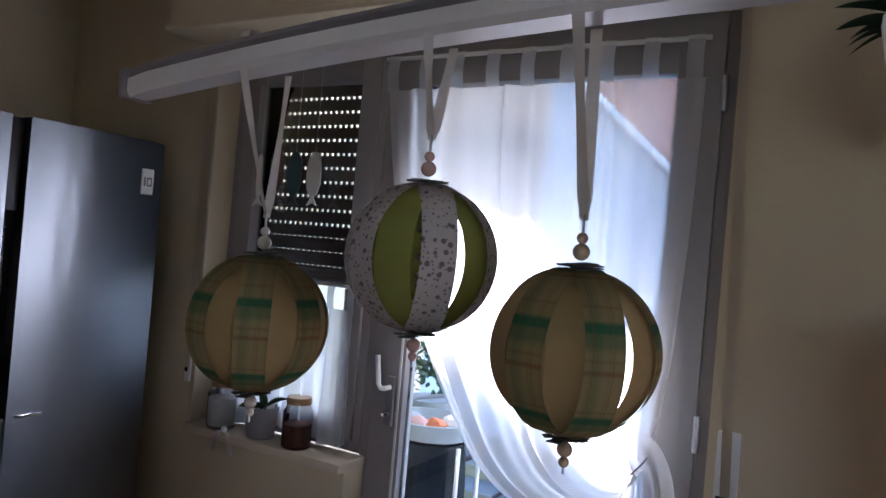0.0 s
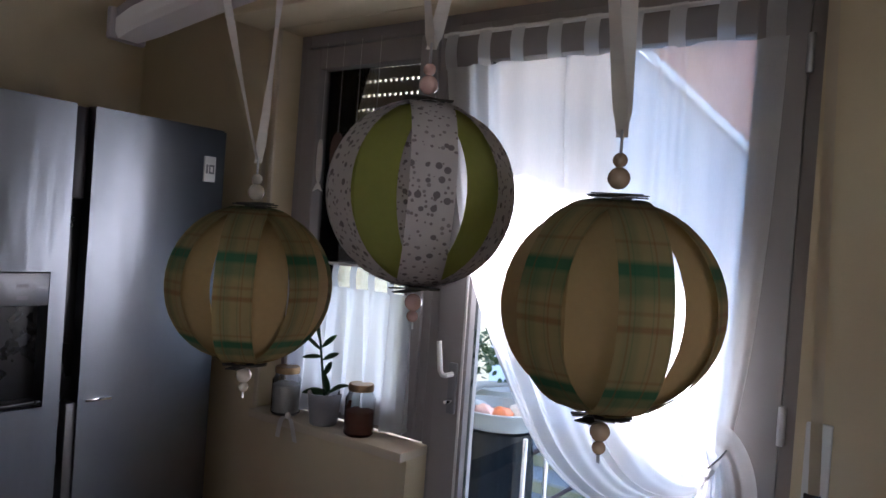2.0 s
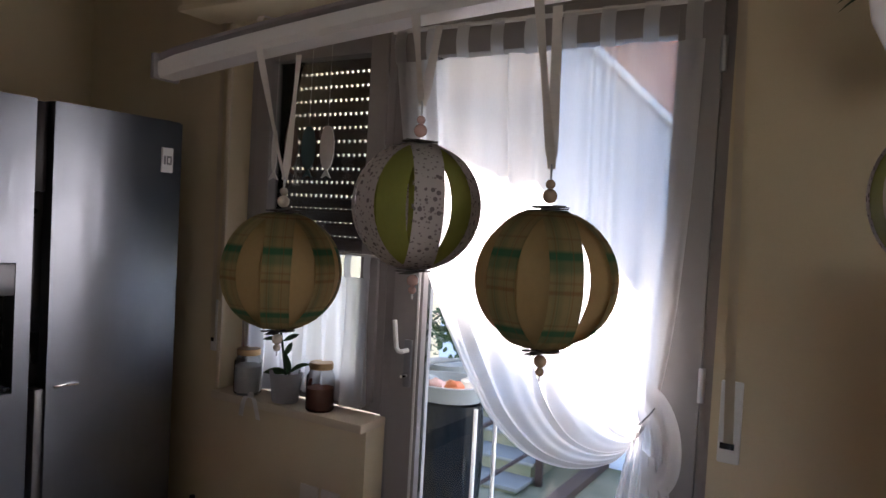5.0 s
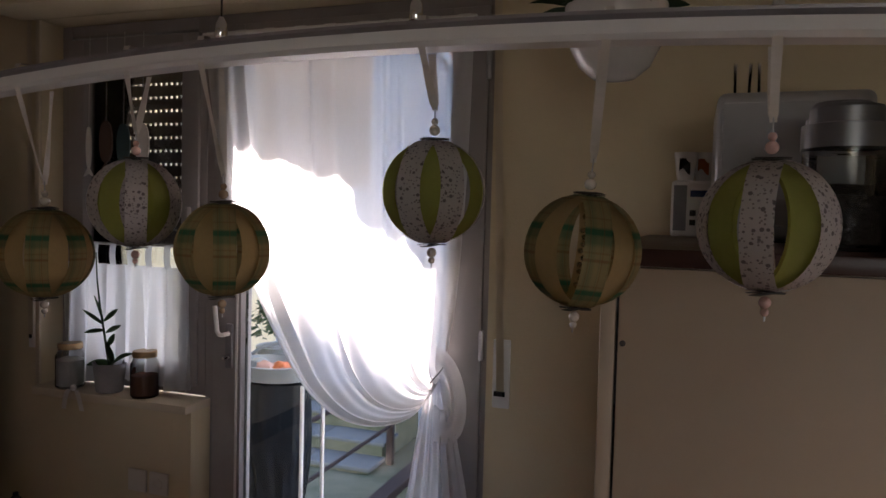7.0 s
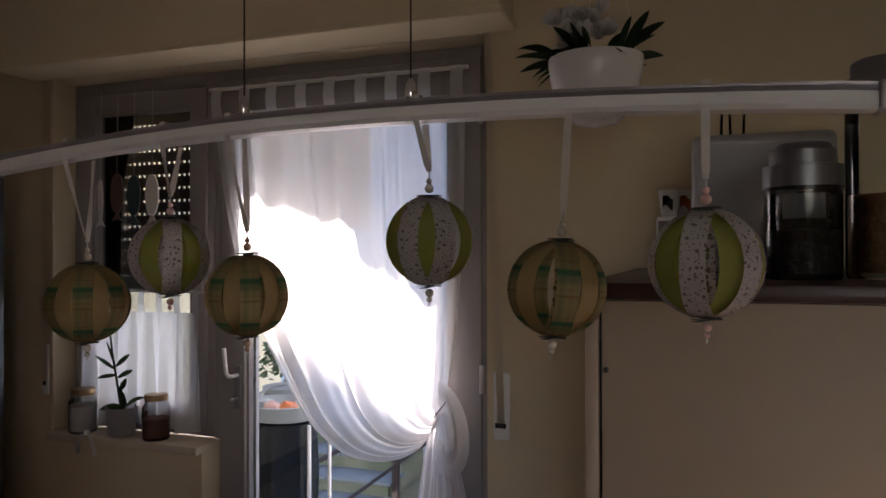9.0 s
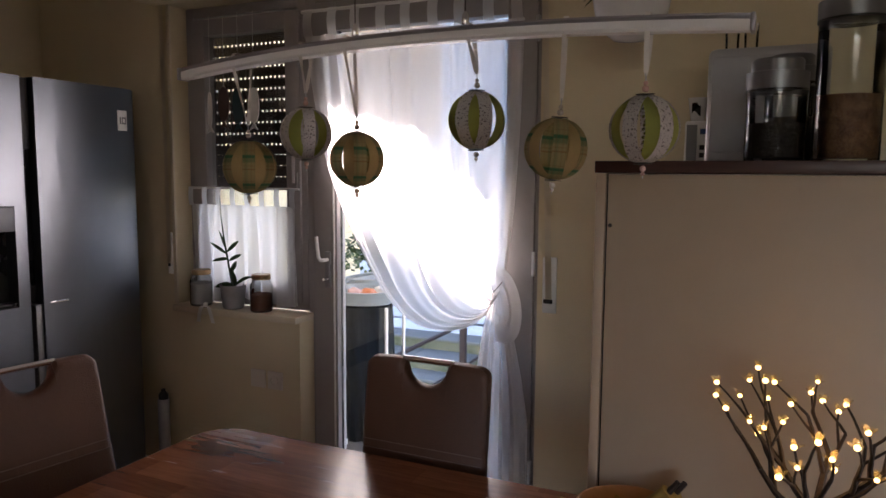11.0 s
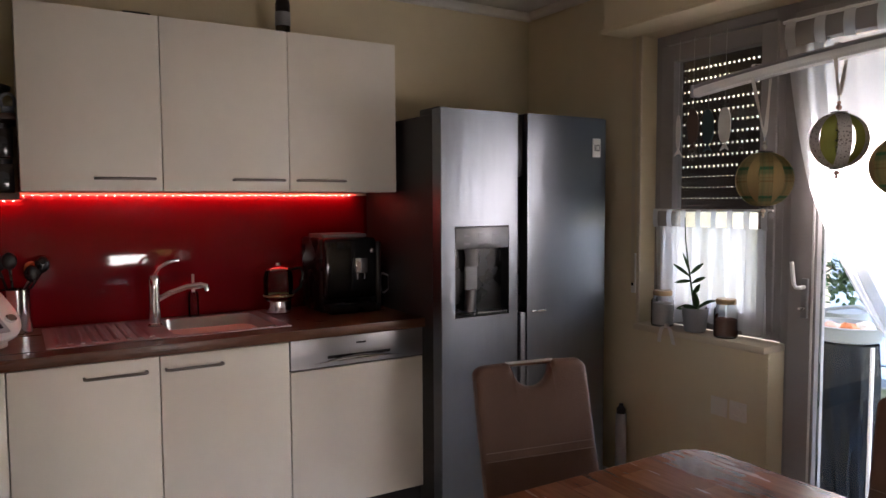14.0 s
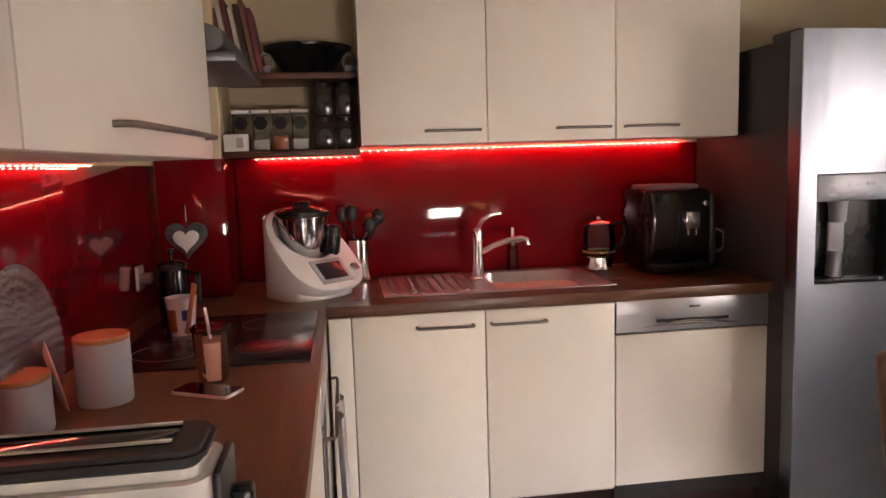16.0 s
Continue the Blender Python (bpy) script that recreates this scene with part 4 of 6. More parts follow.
part("wire_nipple", lathe([(0.004, 0), (0.006, 0.004), (0.005, 0.016), (0.002, 0.022)], 10), M_CHROME, pl, m=T((0.915, LY(0.915), arc(0.915) + 0.0205)))
part("canopy", box(0.86, 1.04, ZC - 0.03, 1.16, 1.12, ZC - 0.0005, 0.006), M_LAMPM, pl)


# ---- paper ball ornaments ----
def ornament(kind, x, y, z, dia, seen, start, turns, label, bend=0.0, fork=0.0, tilt=0.0):
    """A ball of about eleven bent paper strips with beads, a chain inside and a ribbon over the lamp.
    turns: the bearing of each strip from the one that faces the point seen; start: 0 if the first is patterned."""
    yaw = math.degrees(math.atan2(seen[1] - y, seen[0] - x))
    c = thing("paper_ball_ornament", label, "ornament", "paper balls on the lamp", (x, y, z), yaw)
    c.matrix_world = c.matrix_world @ pose(0, 0, 0, tilt, 0, 0)
    R = dia / 2
    w = R * 0.46
    first, second = (M_PLAID, M_BEIGE) if kind == "plaid" else (M_FLORAL, M_LIME)
    bd = M_GOLDBEAD if bend == 3 else M_PEARL if kind == "plaid" or bend > 5 else M_PINK
    for i, deg in enumerate(turns):
        outer = (i + start) % 2 == 0
        a0 = radians(deg)
        rr = R * (1.0 if outer else 0.962)

        def fn(u, v, a0=a0, rr=rr, i=i):
            th = math.pi * (0.030 + 0.94 * v)
            py = (u - 0.5) * w * (1 + 0.03 * math.sin(2 * i))
            r = rr * math.sin(th) * (1 + 0.012 * math.sin(2.0 * v + i))
            # a strip is flat across its width and leans a little to one side
            lean = a0 + 0.05 * math.sin(i * 2.3 + x * 9) * (v - 0.5)
            return Vector((r * math.cos(lean) - py * math.sin(lean), r * math.sin(lean) + py * math.cos(lean), rr * 0.985 * math.cos(th)))
        part("strip", sheet(fn, 4, 22, 0.0007), first if outer else second, c)
    for s in (1, -1):
        for i in range(4):
            part("strip_end", box(-R * 0.27, -w * 0.20, -0.0003, R * 0.27, w * 0.20, 0.0003), M_EDGE, c, m=T((0, 0, s * (R * 0.985 + 0.0007 * i))) @ pose(0, 0, 0, 3 * s, 4 * math.cos(i), 45 * i + 10))
    zt = R * 0.985 + 0.004
    part("large_bead", bead(R * 0.105), bd, c, m=T((0, 0, zt + R * 0.10)))
    part("small_bead", bead(R * 0.070), bd, c, m=T((0, 0, zt + R * 0.265)))
    zl = zt + R * 0.34
    part("wire_loop", tube([(0.003 * math.sin(2 * math.pi * i / 12), 0, zl + 0.004 - 0.005 * math.cos(2 * math.pi * i / 12)) for i in range(12)], 0.0006, 6), M_STEEL2, c, "thin metal wire loop")
    part("lower_bead", bead(R * 0.095), bd, c, m=T((0, 0, -zt - R * 0.09)))
    part("drop_bead", bead(R * 0.065), bd, c, m=T((0, 0, -zt - R * 0.24)))
    part("wire_pin", tube([(0, 0, -zt - R * 0.30), (0, 0, -zt - R * 0.38)], 0.0007, 6), M_STEEL2, c)
    ch = bmesh.new()
    n = 15
    for i in range(n):
        join(ch, bead(0.0023, 8), T((0.0015 * math.cos(2.4 * i), 0.0015 * math.sin(2.4 * i), -R * 0.85 + R * 1.7 * i / (n - 1))))
    part("bead_chain", ch, M_CHROME, c, "string of small shiny beads")
    # ribbon: down both sides of the lamp to the loop
    top = arc(x) + 0.0275 - z
    inv = pose(0, 0, 0, -tilt) @ pose(0, 0, 0, 0, 0, -yaw)
    off = inv @ Vector((0, LY(x) - y, 0))
    for s in (-1, 1):
        def rib(u, v, s=s):
            q = v
            spread = (1 - q) ** 0.9
            tw = 0.5 * math.sin(3 * q + s + x * 5)
            uu = (u - 0.5) * (0.0050 if q > 0.9 else 0.0068)
            local = Vector((uu * math.cos(tw) + s * fork * spread, s * 0.0150 * spread + uu * math.sin(tw) * min(1, q * 3), 0))
            base = off.lerp(Vector((0, 0, 0)), q)
            return base + inv @ local + Vector((0, 0, top - 0.0275 + (zl + 0.006 - top + 0.0275) * q))
        part("ribbon", sheet(rib, 2, 18, 0.0004), M_RIBBON, c, "narrow white satin ribbon")

    def over(u, v):
        a = v * 2 - 1
        yy = a * 0.0155
        zz = top - 0.0275 + 0.0235 if abs(a) < 0.97 else top - 0.008
        xs = (u - 0.5) * 0.0068 + fork * a
        return off + inv @ Vector((xs, yy, 0)) + Vector((0, 0, zz))
    part("ribbon", sheet(over, 2, 24, 0.0004), M_RIBBON, c)
    return c


NEAR, MID, BACK = (1.007, 0.824), (1.323, 0.541), (1.359, 0.522)
BALLS = [("plaid", 0.678, 1.113, 1.438, 0.094, NEAR, 0, (-59, -38, -9, 14, 41, 66, 96, 128, 166, 191, 228, 262), "green plaid and beige paper strip ball with pearl beads", 0, 0.0065, 0),
         ("floral", 0.817, 1.092, 1.493, 0.085, NEAR, 0, (-52, -25, 8, 42, 64, 92, 122, 172, 198, 232, 264), "floral and lime paper strip ball with pink beads", 0, 0.0, 0),
         ("plaid", 0.904, 1.110, 1.451, 0.089, NEAR, 1, (-62, -32, -5, 19, 53, 74, 104, 166, 200, 238), "green plaid and beige paper strip ball with gold beads", 3, 0.0, 0),
         ("floral", 1.118, 1.102, 1.508, 0.087, BACK, 1, (-60, -29, -5, 18, 55, 86, 112, 166, 196, 230, 262), "floral and lime paper strip ball with pearl beads", 9, -0.001, 0),
         ("plaid", 1.245, 1.090, 1.464, 0.087, MID, 0, (-62, -38, 14, 45, 71, 104, 140, 172, 206, 240, 268), "tilted green plaid and beige paper strip ball", 0, -0.003, -5),
         ("floral", 1.371, 1.054, 1.487, 0.087, MID, 0, (-67, -42, -9, 30, 54, 82, 116, 150, 188, 222, 256), "floral and lime paper strip ball with pink beads", 0, 0.0, 0)]
for ball in BALLS:
    ornament(*ball)

# ---- things on the window sill ----
def jar(at, r, h, fill_h, fill, lid, label, cat="jar"):
    j = thing("storage_jar", label, cat, "", at)
    part("glass", lathe([(r * 0.9, 0.0), (r, 0.006), (r, h * 0.80), (r * 0.80, h * 0.92), (r * 0.80, h)], 28), M_JAR, j)
    part("contents", lathe([(0.0, 0.008), (r * 0.94, 0.009), (r * 0.94, fill_h * 0.96), (r * 0.6, fill_h * 1.03), (0, fill_h)], 24, False), fill, j)
    part("lid", lathe([(r * 0.84, h - 0.004), (r * 0.86, h), (r * 0.86, h + 0.014), (r * 0.80, h + 0.018), (0, h + 0.018)], 28), lid, j)
    return j


SZ = 0.829
jar((-0.815, 2.548, SZ), 0.050, 0.145, 0.105, M_SALT, M_GOLD, "round glass jar of white powder with a brass lid")
jar((-0.475, 2.548, SZ), 0.048, 0.145, 0.080, M_COPPER, M_GOLD, "round glass jar of red-brown powder with a brass lid")
pp = thing("potted_orchid", "leafy potted plant in a grey pot on the sill", "plant", "", (-0.635, 2.552, SZ))
part("pot", lathe([(0.042, 0), (0.046, 0.004), (0.057, 0.10), (0.059, 0.105), (0.054, 0.105), (0.050, 0.085), (0, 0.085)], 26), M_POTG, pp, "matt grey ceramic pot")
stem = part("stem", tube([(0.0, 0, 0.08), (-0.02, 0, 0.18), (-0.035, -0.01, 0.30), (-0.05, -0.01, 0.40), (-0.055, -0.01, 0.50)], 0.005, 8, 0.002), M_DRYLEAF, pp)


def leaf(parent, base, tip, width, droop=0.02, material=None):
    base, tip = Vector(base), Vector(tip)
    d = tip - base
    side = d.cross(Vector((0, 1, 0.3))).normalized()

    def fn(u, v):
        w = width * math.sin(math.pi * min(1, v * 0.96 + 0.04)) ** 0.7
        return base + d * v + side * (u - 0.5) * w + Vector((0, 0.25 * w * abs(u - 0.5), -droop * v * v))
    return part("leaf", sheet(fn, 4, 10, 0.0006), material or M_LEAF, parent)


for b, t_, w, dr in (((-0.03, 0, 0.24), (-0.12, -0.01, 0.29), 0.020, 0.0), ((-0.03, 0, 0.25), (0.055, -0.02, 0.315), 0.018, 0.01), ((-0.03, 0, 0.25), (-0.075, 0.0, 0.345), 0.016, 0),
                     ((-0.025, 0, 0.22), (-0.11, -0.01, 0.215), 0.017, 0.01), ((-0.02, 0, 0.21), (0.06, -0.01, 0.255), 0.018, 0.01), ((-0.015, 0, 0.16), (0.04, -0.02, 0.215), 0.022, 0),
                     ((0.01, 0, 0.10), (0.03, -0.05, 0.19), 0.035, 0.0), ((0.01, 0, 0.10), (0.13, -0.02, 0.20), 0.016, 0.05), ((0.01, 0, 0.10), (-0.09, -0.02, 0.12), 0.03, 0.03), ((0.01, 0, 0.11), (0.045, -0.045, 0.07), 0.045, -0.02)):
    leaf(pp, b, t_, w, dr)
bw = thing("fabric_bow", "small white fabric bow hanging at the sill edge", "bow")
for s in (-1, 1):
    part("bow_tail", sheet(lambda u, v, s=s: Vector((-0.735 + s * (0.012 + 0.03 * v) + 0.022 * (u - 0.5), 2.485 - 0.004 * math.sin(3 * v), 0.84 - 0.075 * v + 0.02 * math.sin(3.1 * v))), 4, 10, 0.002), M_PETAL, bw)
part("knot", bead(0.011), M_PETAL, bw, m=T((-0.735, 2.487, 0.845)))

# fish pendants in front of the window
def fish_outline(n=20):
    out = []
    for i in range(n + 1):
        a = math.pi * i / n
        out.append((0.030 * math.sin(a) ** 0.8, 0.075 * math.cos(a)))
    return out


for x, zc, material, nm in ((-0.785, 1.71, M_PETAL, "white"), (-0.705, 1.73, mat("brown_fish", (0.12, 0.07, 0.055), 0.6), "brown"), (-0.625, 1.72, mat("teal_fish", (0.05, 0.09, 0.10), 0.6), "dark teal"), (-0.540, 1.72, M_PETAL, "white")):
    f = thing("fish_pendant", nm + " wooden fish pendant hanging in the window", "pendant", "fish pendants")
    o = fish_outline()
    wob = 0.4 if x < -0.75 else 1.0
    pts = [(px * wob, pz) for px, pz in o] + [(-px * wob, pz) for px, pz in o[::-1][1:-1]]
    part("body", prism(pts, -0.003, 0.003), material, f, m=pose(x, 2.600, zc, 90, 0, 0))
    part("tail_fin", prism([(0, 0.008), (0.022, -0.028), (0.0, -0.018), (-0.022, -0.028)], -0.0028, 0.0028), material, f, m=pose(x, 2.600, zc - 0.078, 90, 0, 0))
    part("thread", tube([(x, 2.600, zc + 0.07), (x, 2.604, 2.12)], 0.0006, 5), M_PETAL, f)

pole = thing("floor_roll", "pale grey upright roll with a dark end beside the fridge", "roll", "", (-0.985, 2.465, 0))
part("tube", lathe([(0.024, 0), (0.026, 0.004), (0.026, 0.385), (0.024, 0.388)], 20), M_CAN, pole)
part("end", lathe([(0.022, 0.388), (0.022, 0.41), (0.010, 0.425), (0.010, 0.435), (0, 0.436)], 20), M_BLACK, pole)

# ---- sideboard top ----
SB = 1.4555
def cyl_jar(at, r, h, fill_h, fill, lid_h, label, lid=M_STEEL3):
    j = thing("storage_jar", label, "jar", "jars on the sideboard", at)
    part("glass", lathe([(r * 0.95, 0), (r, 0.005), (r, h)], 30), M_JAR, j)
    part("contents", lathe([(0, 0.008), (r * 0.94, 0.009), (r * 0.94, fill_h), (0, fill_h * 1.04)], 24, False), fill, j)
    part("lid", lathe([(r * 0.97, h - 0.012), (r * 1.04, h - 0.010), (r * 1.04, h + lid_h * 0.5), (r * 0.86, h + lid_h * 0.55), (r * 0.86, h + lid_h), (r * 0.8, h + lid_h + 0.004), (0, h + lid_h + 0.004)], 30), lid, j, "brushed steel lid")
    part("seal", lathe([(r * 1.045, h - 0.014), (r * 1.045, h - 0.010), (r * 0.98, h - 0.010)], 30), M_BLACK, j)
    return j


M_BEANS = mat("dark_coffee_beans", (0.022, 0.012, 0.008), 0.5, 0, 0.4, 60, 0.8, 120)
M_PASTA = mat("reddish_contents", (0.16, 0.055, 0.03), 0.7, 0, 0.5, 40, 0.8, 60, second=(0.26, 0.14, 0.07))
cyl_jar((1.522, 1.665, SB), 0.055, 0.150, 0.075, M_BEANS, 0.045, "steel-lidded glass jar with dark coffee beans")
cyl_jar((1.550, 1.86, SB), 0.052, 0.185, 0.10, M_BEANS, 0.045, "tall steel-lidded glass jar with dark contents")
cyl_jar((1.650, 1.720, SB), 0.060, 0.285, 0.13, M_PASTA, 0.05, "very tall glass jar with reddish contents")
gb = thing("bread_box", "light grey metal bread box with rounded edges", "bread box")
part("body", box(1.362, 2.02, SB, 1.635, 2.30, 1.742, 0.018, 4), M_STEEL2, gb)
part("base", box(1.37, 2.03, SB, 1.627, 2.29, SB + 0.012, 0.002), M_BLACK, gb)
part("flap", box(1.372, 2.012, SB + 0.03, 1.625, 2.022, 1.72, 0.004), M_CAN, gb)
for x in (1.41, 1.455):
    gl = thing("drinking_glass", "small clear glass standing on the bread box", "glass", "glasses", (x, 2.12, 1.7425))
    part("glass", lathe([(0.014, 0), (0.016, 0.002), (0.018, 0.075)], 18, False), M_CUP, gl)
rd = thing("radio", "small white kitchen radio with a blue display", "radio")
part("body", box(1.274, 2.372, SB, 1.375, 2.470, 1.592, 0.008, 3), M_WHITE, rd)
part("display", box(1.318, 2.3700, 1.552, 1.358, 2.3715, 1.568), mat("blue_display", (0.02, 0.05, 0.18), 0.2), rd, "blue display")
part("speaker", box(1.280, 2.3700, 1.47, 1.310, 2.3717, 1.58, 0.0003), M_GREYP, rd, "grey speaker grille")
for x in (1.325, 1.348):
    for z in (1.49, 1.513):
        part("button", box(x - 0.007, 2.3685, z - 0.007, x + 0.007, 2.3715, z + 0.007, 0.001), M_DARKM, rd)
for i, (x, y) in enumerate(((1.305, 2.415), (1.348, 2.43))):
    cp = thing("espresso_cup", "white espresso cup with dark and red print on the radio", "cup", "espresso cups", (x, y, 1.5925))
    part("cup", lathe([(0.018, 0), (0.020, 0.003), (0.029, 0.070), (0.0275, 0.070), (0.018, 0.006), (0, 0.005)], 22, False), M_CERAM, cp)
    part("print", sheet(lambda u, v: Vector((0.0268 * math.sin(u - 0.6), -0.0268 * math.cos(u - 0.6), 0.022 + 0.03 * v + 0.008 * math.sin(5 * u))), 6, 3, 0.0008), M_BLACK if i == 0 else M_ORANGE, cp)
    part("handle", tube([(0.024, 0, 0.055), (0.040, 0, 0.05), (0.040, 0, 0.028), (0.022, 0, 0.02)], 0.003, 8), M_CERAM, cp)

# hook with clips on the sideboard's side
hk = thing("wall_hook", "small grey double hook on the cabinet side", "hook")
part("plate", box(1.205, 1.86, 1.36, 1.2175, 1.93, 1.375, 0.002), M_STEEL2, hk)
for z in (1.385, 1.362):
    part("prong", tube([(1.214, 1.90, z), (1.18, 1.90, z), (1.165, 1.90, z + 0.008)], 0.003, 8), M_STEEL2, hk)

# wall planter with flowers
wp = thing("wall_planter", "white hanging bowl planter with white flowers", "planter", "", (1.155, 2.10, 1.785))
part("bowl", lathe([(0.0, 0.0), (0.045, 0.006), (0.074, 0.030), (0.096, 0.075), (0.107, 0.140), (0.107, 0.155), (0.101, 0.155), (0.092, 0.09), (0.0, 0.05)], 36, False), M_CERAM, wp)
for a in (0.5, 2.6, 4.7):
    part("cord", tube([(0.104 * math.cos(a), 0.104 * math.sin(a), 0.155), (0, 0, ZC - 1.785)], 0.0009, 5), M_PETAL, wp)
part("soil", lathe([(0.0, 0.142), (0.100, 0.140)], 24, False), M_BARK, wp)
rng = random.Random(3)
for i in range(38):
    a, r = rng.uniform(0, 6.28), rng.uniform(0.03, 0.09)
    bx, by = r * math.cos(a), r * math.sin(a) * 0.9
    l = rng.uniform(0.05, 0.125)
    leaf(wp, (bx, by, 0.145), (bx + l * math.cos(a), max(-0.2, min(0.12, by + l * math.sin(a))), 0.185 + rng.uniform(-0.01, 0.06)), rng.uniform(0.010, 0.022), rng.uniform(0.01, 0.07), M_DRYLEAF)
for i in range(26):
    a, r = rng.uniform(3.0, 5.6), rng.uniform(0.02, 0.105)
    c = Vector((r * math.cos(a) - 0.012, r * math.sin(a) * 0.8, 0.168 + rng.uniform(0, 0.075)))
    fb = bmesh.new()
    size = rng.uniform(0.7, 1.15)
    for layer in range(2):
        for p in range(7):
            aa = p * 2 * math.pi / 7 + layer * 0.4
            fb2 = sheet(lambda u, v: Vector(((u - 0.5) * 0.030 * size * math.sin(math.pi * (0.1 + 0.85 * v)), 0.034 * size * v, 0.014 * v * v)), 2, 5, 0.0006)
            join(fb, fb2, T(c) @ pose(0, 0, 0, rng.uniform(20, 60) + 20 * layer, 0, math.degrees(aa)))
    part("flower", fb, M_PETAL, wp, "white blossom")

# ---- table decoration ----
tr = thing("light_tree", "bare dark tabletop tree with glowing amber blossoms", "lamp", "", (1.595, 1.13, 0.7605))
part("base", lathe([(0.05, 0), (0.052, 0.004), (0.045, 0.012), (0.012, 0.018), (0, 0.018)], 24), M_BARK, tr)
part("trunk", tube([(0, 0, 0.015), (0.004, 0, 0.09), (-0.004, 0.004, 0.17), (0.004, 0, 0.235)], 0.015, 10, 0.012), M_BARK, tr)
rng = random.Random(11)
petal_me = None


def blossom(at, size):
    global petal_me
    o = part("led", bead(0.0038 * size, 8), M_FLOWER, tr, m=T(at))
    b = bmesh.new()
    for p in range(5):
        s = sheet(lambda u, v: Vector(((u - 0.5) * 0.0075 * math.sin(math.pi * (0.12 + 0.8 * v)), 0.002 + 0.0095 * v, 0.005 * v)), 2, 3, 0.0005)
        join(b, s, T(at) @ pose(0, 0, 0, rng.uniform(-20, 60), rng.uniform(-20, 20), 72 * p + rng.uniform(-10, 10)))
    part("petals", b, M_PETALY, o)


def branch(p, d, length, r, depth):
    p, d = Vector(p), Vector(d).normalized()
    pts = [p]
    q = p.copy()
    for i in range(3):
        d = (d + Vector((rng.uniform(-.18, .18), rng.uniform(-.18, .18), rng.uniform(-0.05, 0.15)))).normalized()
        q = q + d * (length / 3)
        pts.append(q.copy())
    part("branch", tube(pts, r, 6, r * 0.6), M_BARK, tr)
    if depth == 0:
        blossom(q, rng.uniform(0.8, 1.1))
        return
    for i in range(2 if depth == 1 else 3):
        nd = (d + Vector((rng.uniform(-.8, .8), rng.uniform(-.8, .8), rng.uniform(-.15, .5)))).normalized()
        branch(pts[2] if i else q, nd, length * rng.uniform(0.6, 0.85), r * 0.6, depth - 1)


for k in range(6):
    a = k * math.pi / 3 + 0.3
    branch((0.0, 0.0, 0.20 + 0.012 * (k % 3)), (math.cos(a), math.sin(a) * 0.9, 0.75 + 0.25 * (k % 2)), 0.098, 0.0062, 2)

glow = bpy.data.lights.new("light_tree_glow", 'POINT')
glow.energy, glow.color, glow.shadow_soft_size = 0.05, (1.0, 0.55, 0.18), 0.09
new("light_tree_glow", glow).matrix_world = T((1.60, 1.17, 1.06))

fb_ = thing("fruit_bowl", "wooden fruit bowl with bananas on the table", "bowl", "", (1.315, 1.365, 0.7605))
part("bowl", lathe([(0.05, 0), (0.06, 0.004), (0.085, 0.050), (0.094, 0.070), (0.089, 0.071), (0.078, 0.050), (0.055, 0.012), (0, 0.010)], 36, False), M_CORK, fb_)
M_BAN = mat("banana_skin", (0.30, 0.20, 0.045), 0.5, 0, 0.25, 20)
for ends in (((1.205, 1.305, 0.846), (1.345, 1.330, 0.842), -0.012), ((1.275, 1.360, 0.828), (1.385, 1.365, 0.872), -0.022), ((1.285, 1.395, 0.828), (1.395, 1.385, 0.866), -0.022)):
    pa, pb, sag = Vector(ends[0]), Vector(ends[1]), ends[2]
    bn = thing("banana", "ripe yellow banana lying in the fruit bowl", "banana", "bananas")
    pts = [pa.lerp(pb, k / 8) + Vector((0, 0, sag * math.sin(math.pi * k / 8))) for k in range(9)]
    part("fruit", tube(pts, 0.0075, 10, 0.0155), M_BAN, bn)
    part("stalk", tube([pts[8], pts[8] + (pts[8] - pts[7]) * 1.1 + Vector((0, 0, 0.006))], 0.006, 8, 0.005), M_BARK, bn)

# ---- sink run ----
WZ = 0.9085
sk = thing("sink", "stainless steel sink with a ribbed draining board", "sink")
rim = box(-1.735, 0.085, WZ, SX0 + 0.012, 0.945, WZ + 0.004, 0.001)
for a in ((SX1 - 0.012, 0.085, -1.285, 0.945), (SX0 + 0.012, 0.085, SX1 - 0.012, SY0 + 0.012), (SX0 + 0.012, SY1 - 0.012, SX1 - 0.012, 0.945)):
    box(a[0], a[1], WZ, a[2], a[3], WZ + 0.004, 0.001, bm=rim)
part("rim", rim, M_STEEL2, sk)
bb = bmesh.new()
o1 = round_rect(SX0 + 0.01, SY0 + 0.01, SX1 - 0.01, SY1 - 0.01, 0.06, 5)
o2 = round_rect(SX0 + 0.03, SY0 + 0.03, SX1 - 0.03, SY1 - 0.03, 0.05, 5)
r1 = [bb.verts.new((x, y, WZ + 0.003)) for x, y in o1]
r2 = [bb.verts.new((x, y, WZ - 0.15)) for x, y in o2]
for i in range(len(o1)):
    bb.faces.new((r1[i], r1[(i + 1) % len(o1)], r2[(i + 1) % len(o1)], r2[i]))
bb.faces.new(r2)
part("bowl", bb, M_STEEL2, sk)
for i in range(9):
    y = 0.115 + i * 0.038
    part("rib", tube([(-1.70, 0, 0), (-1.69, 0, 0.002), (-1.34, 0, 0.002), (-1.33, 0, 0)], 0.010, 12), M_STEEL2, sk, m=T((0, y + 0.008, WZ + 0.002)) @ Matrix.Diagonal((1, 1, 0.7, 1)))
fa = thing("faucet", "chrome single-lever kitchen tap", "tap", "", (-1.56, 0.475, WZ + 0.0045))
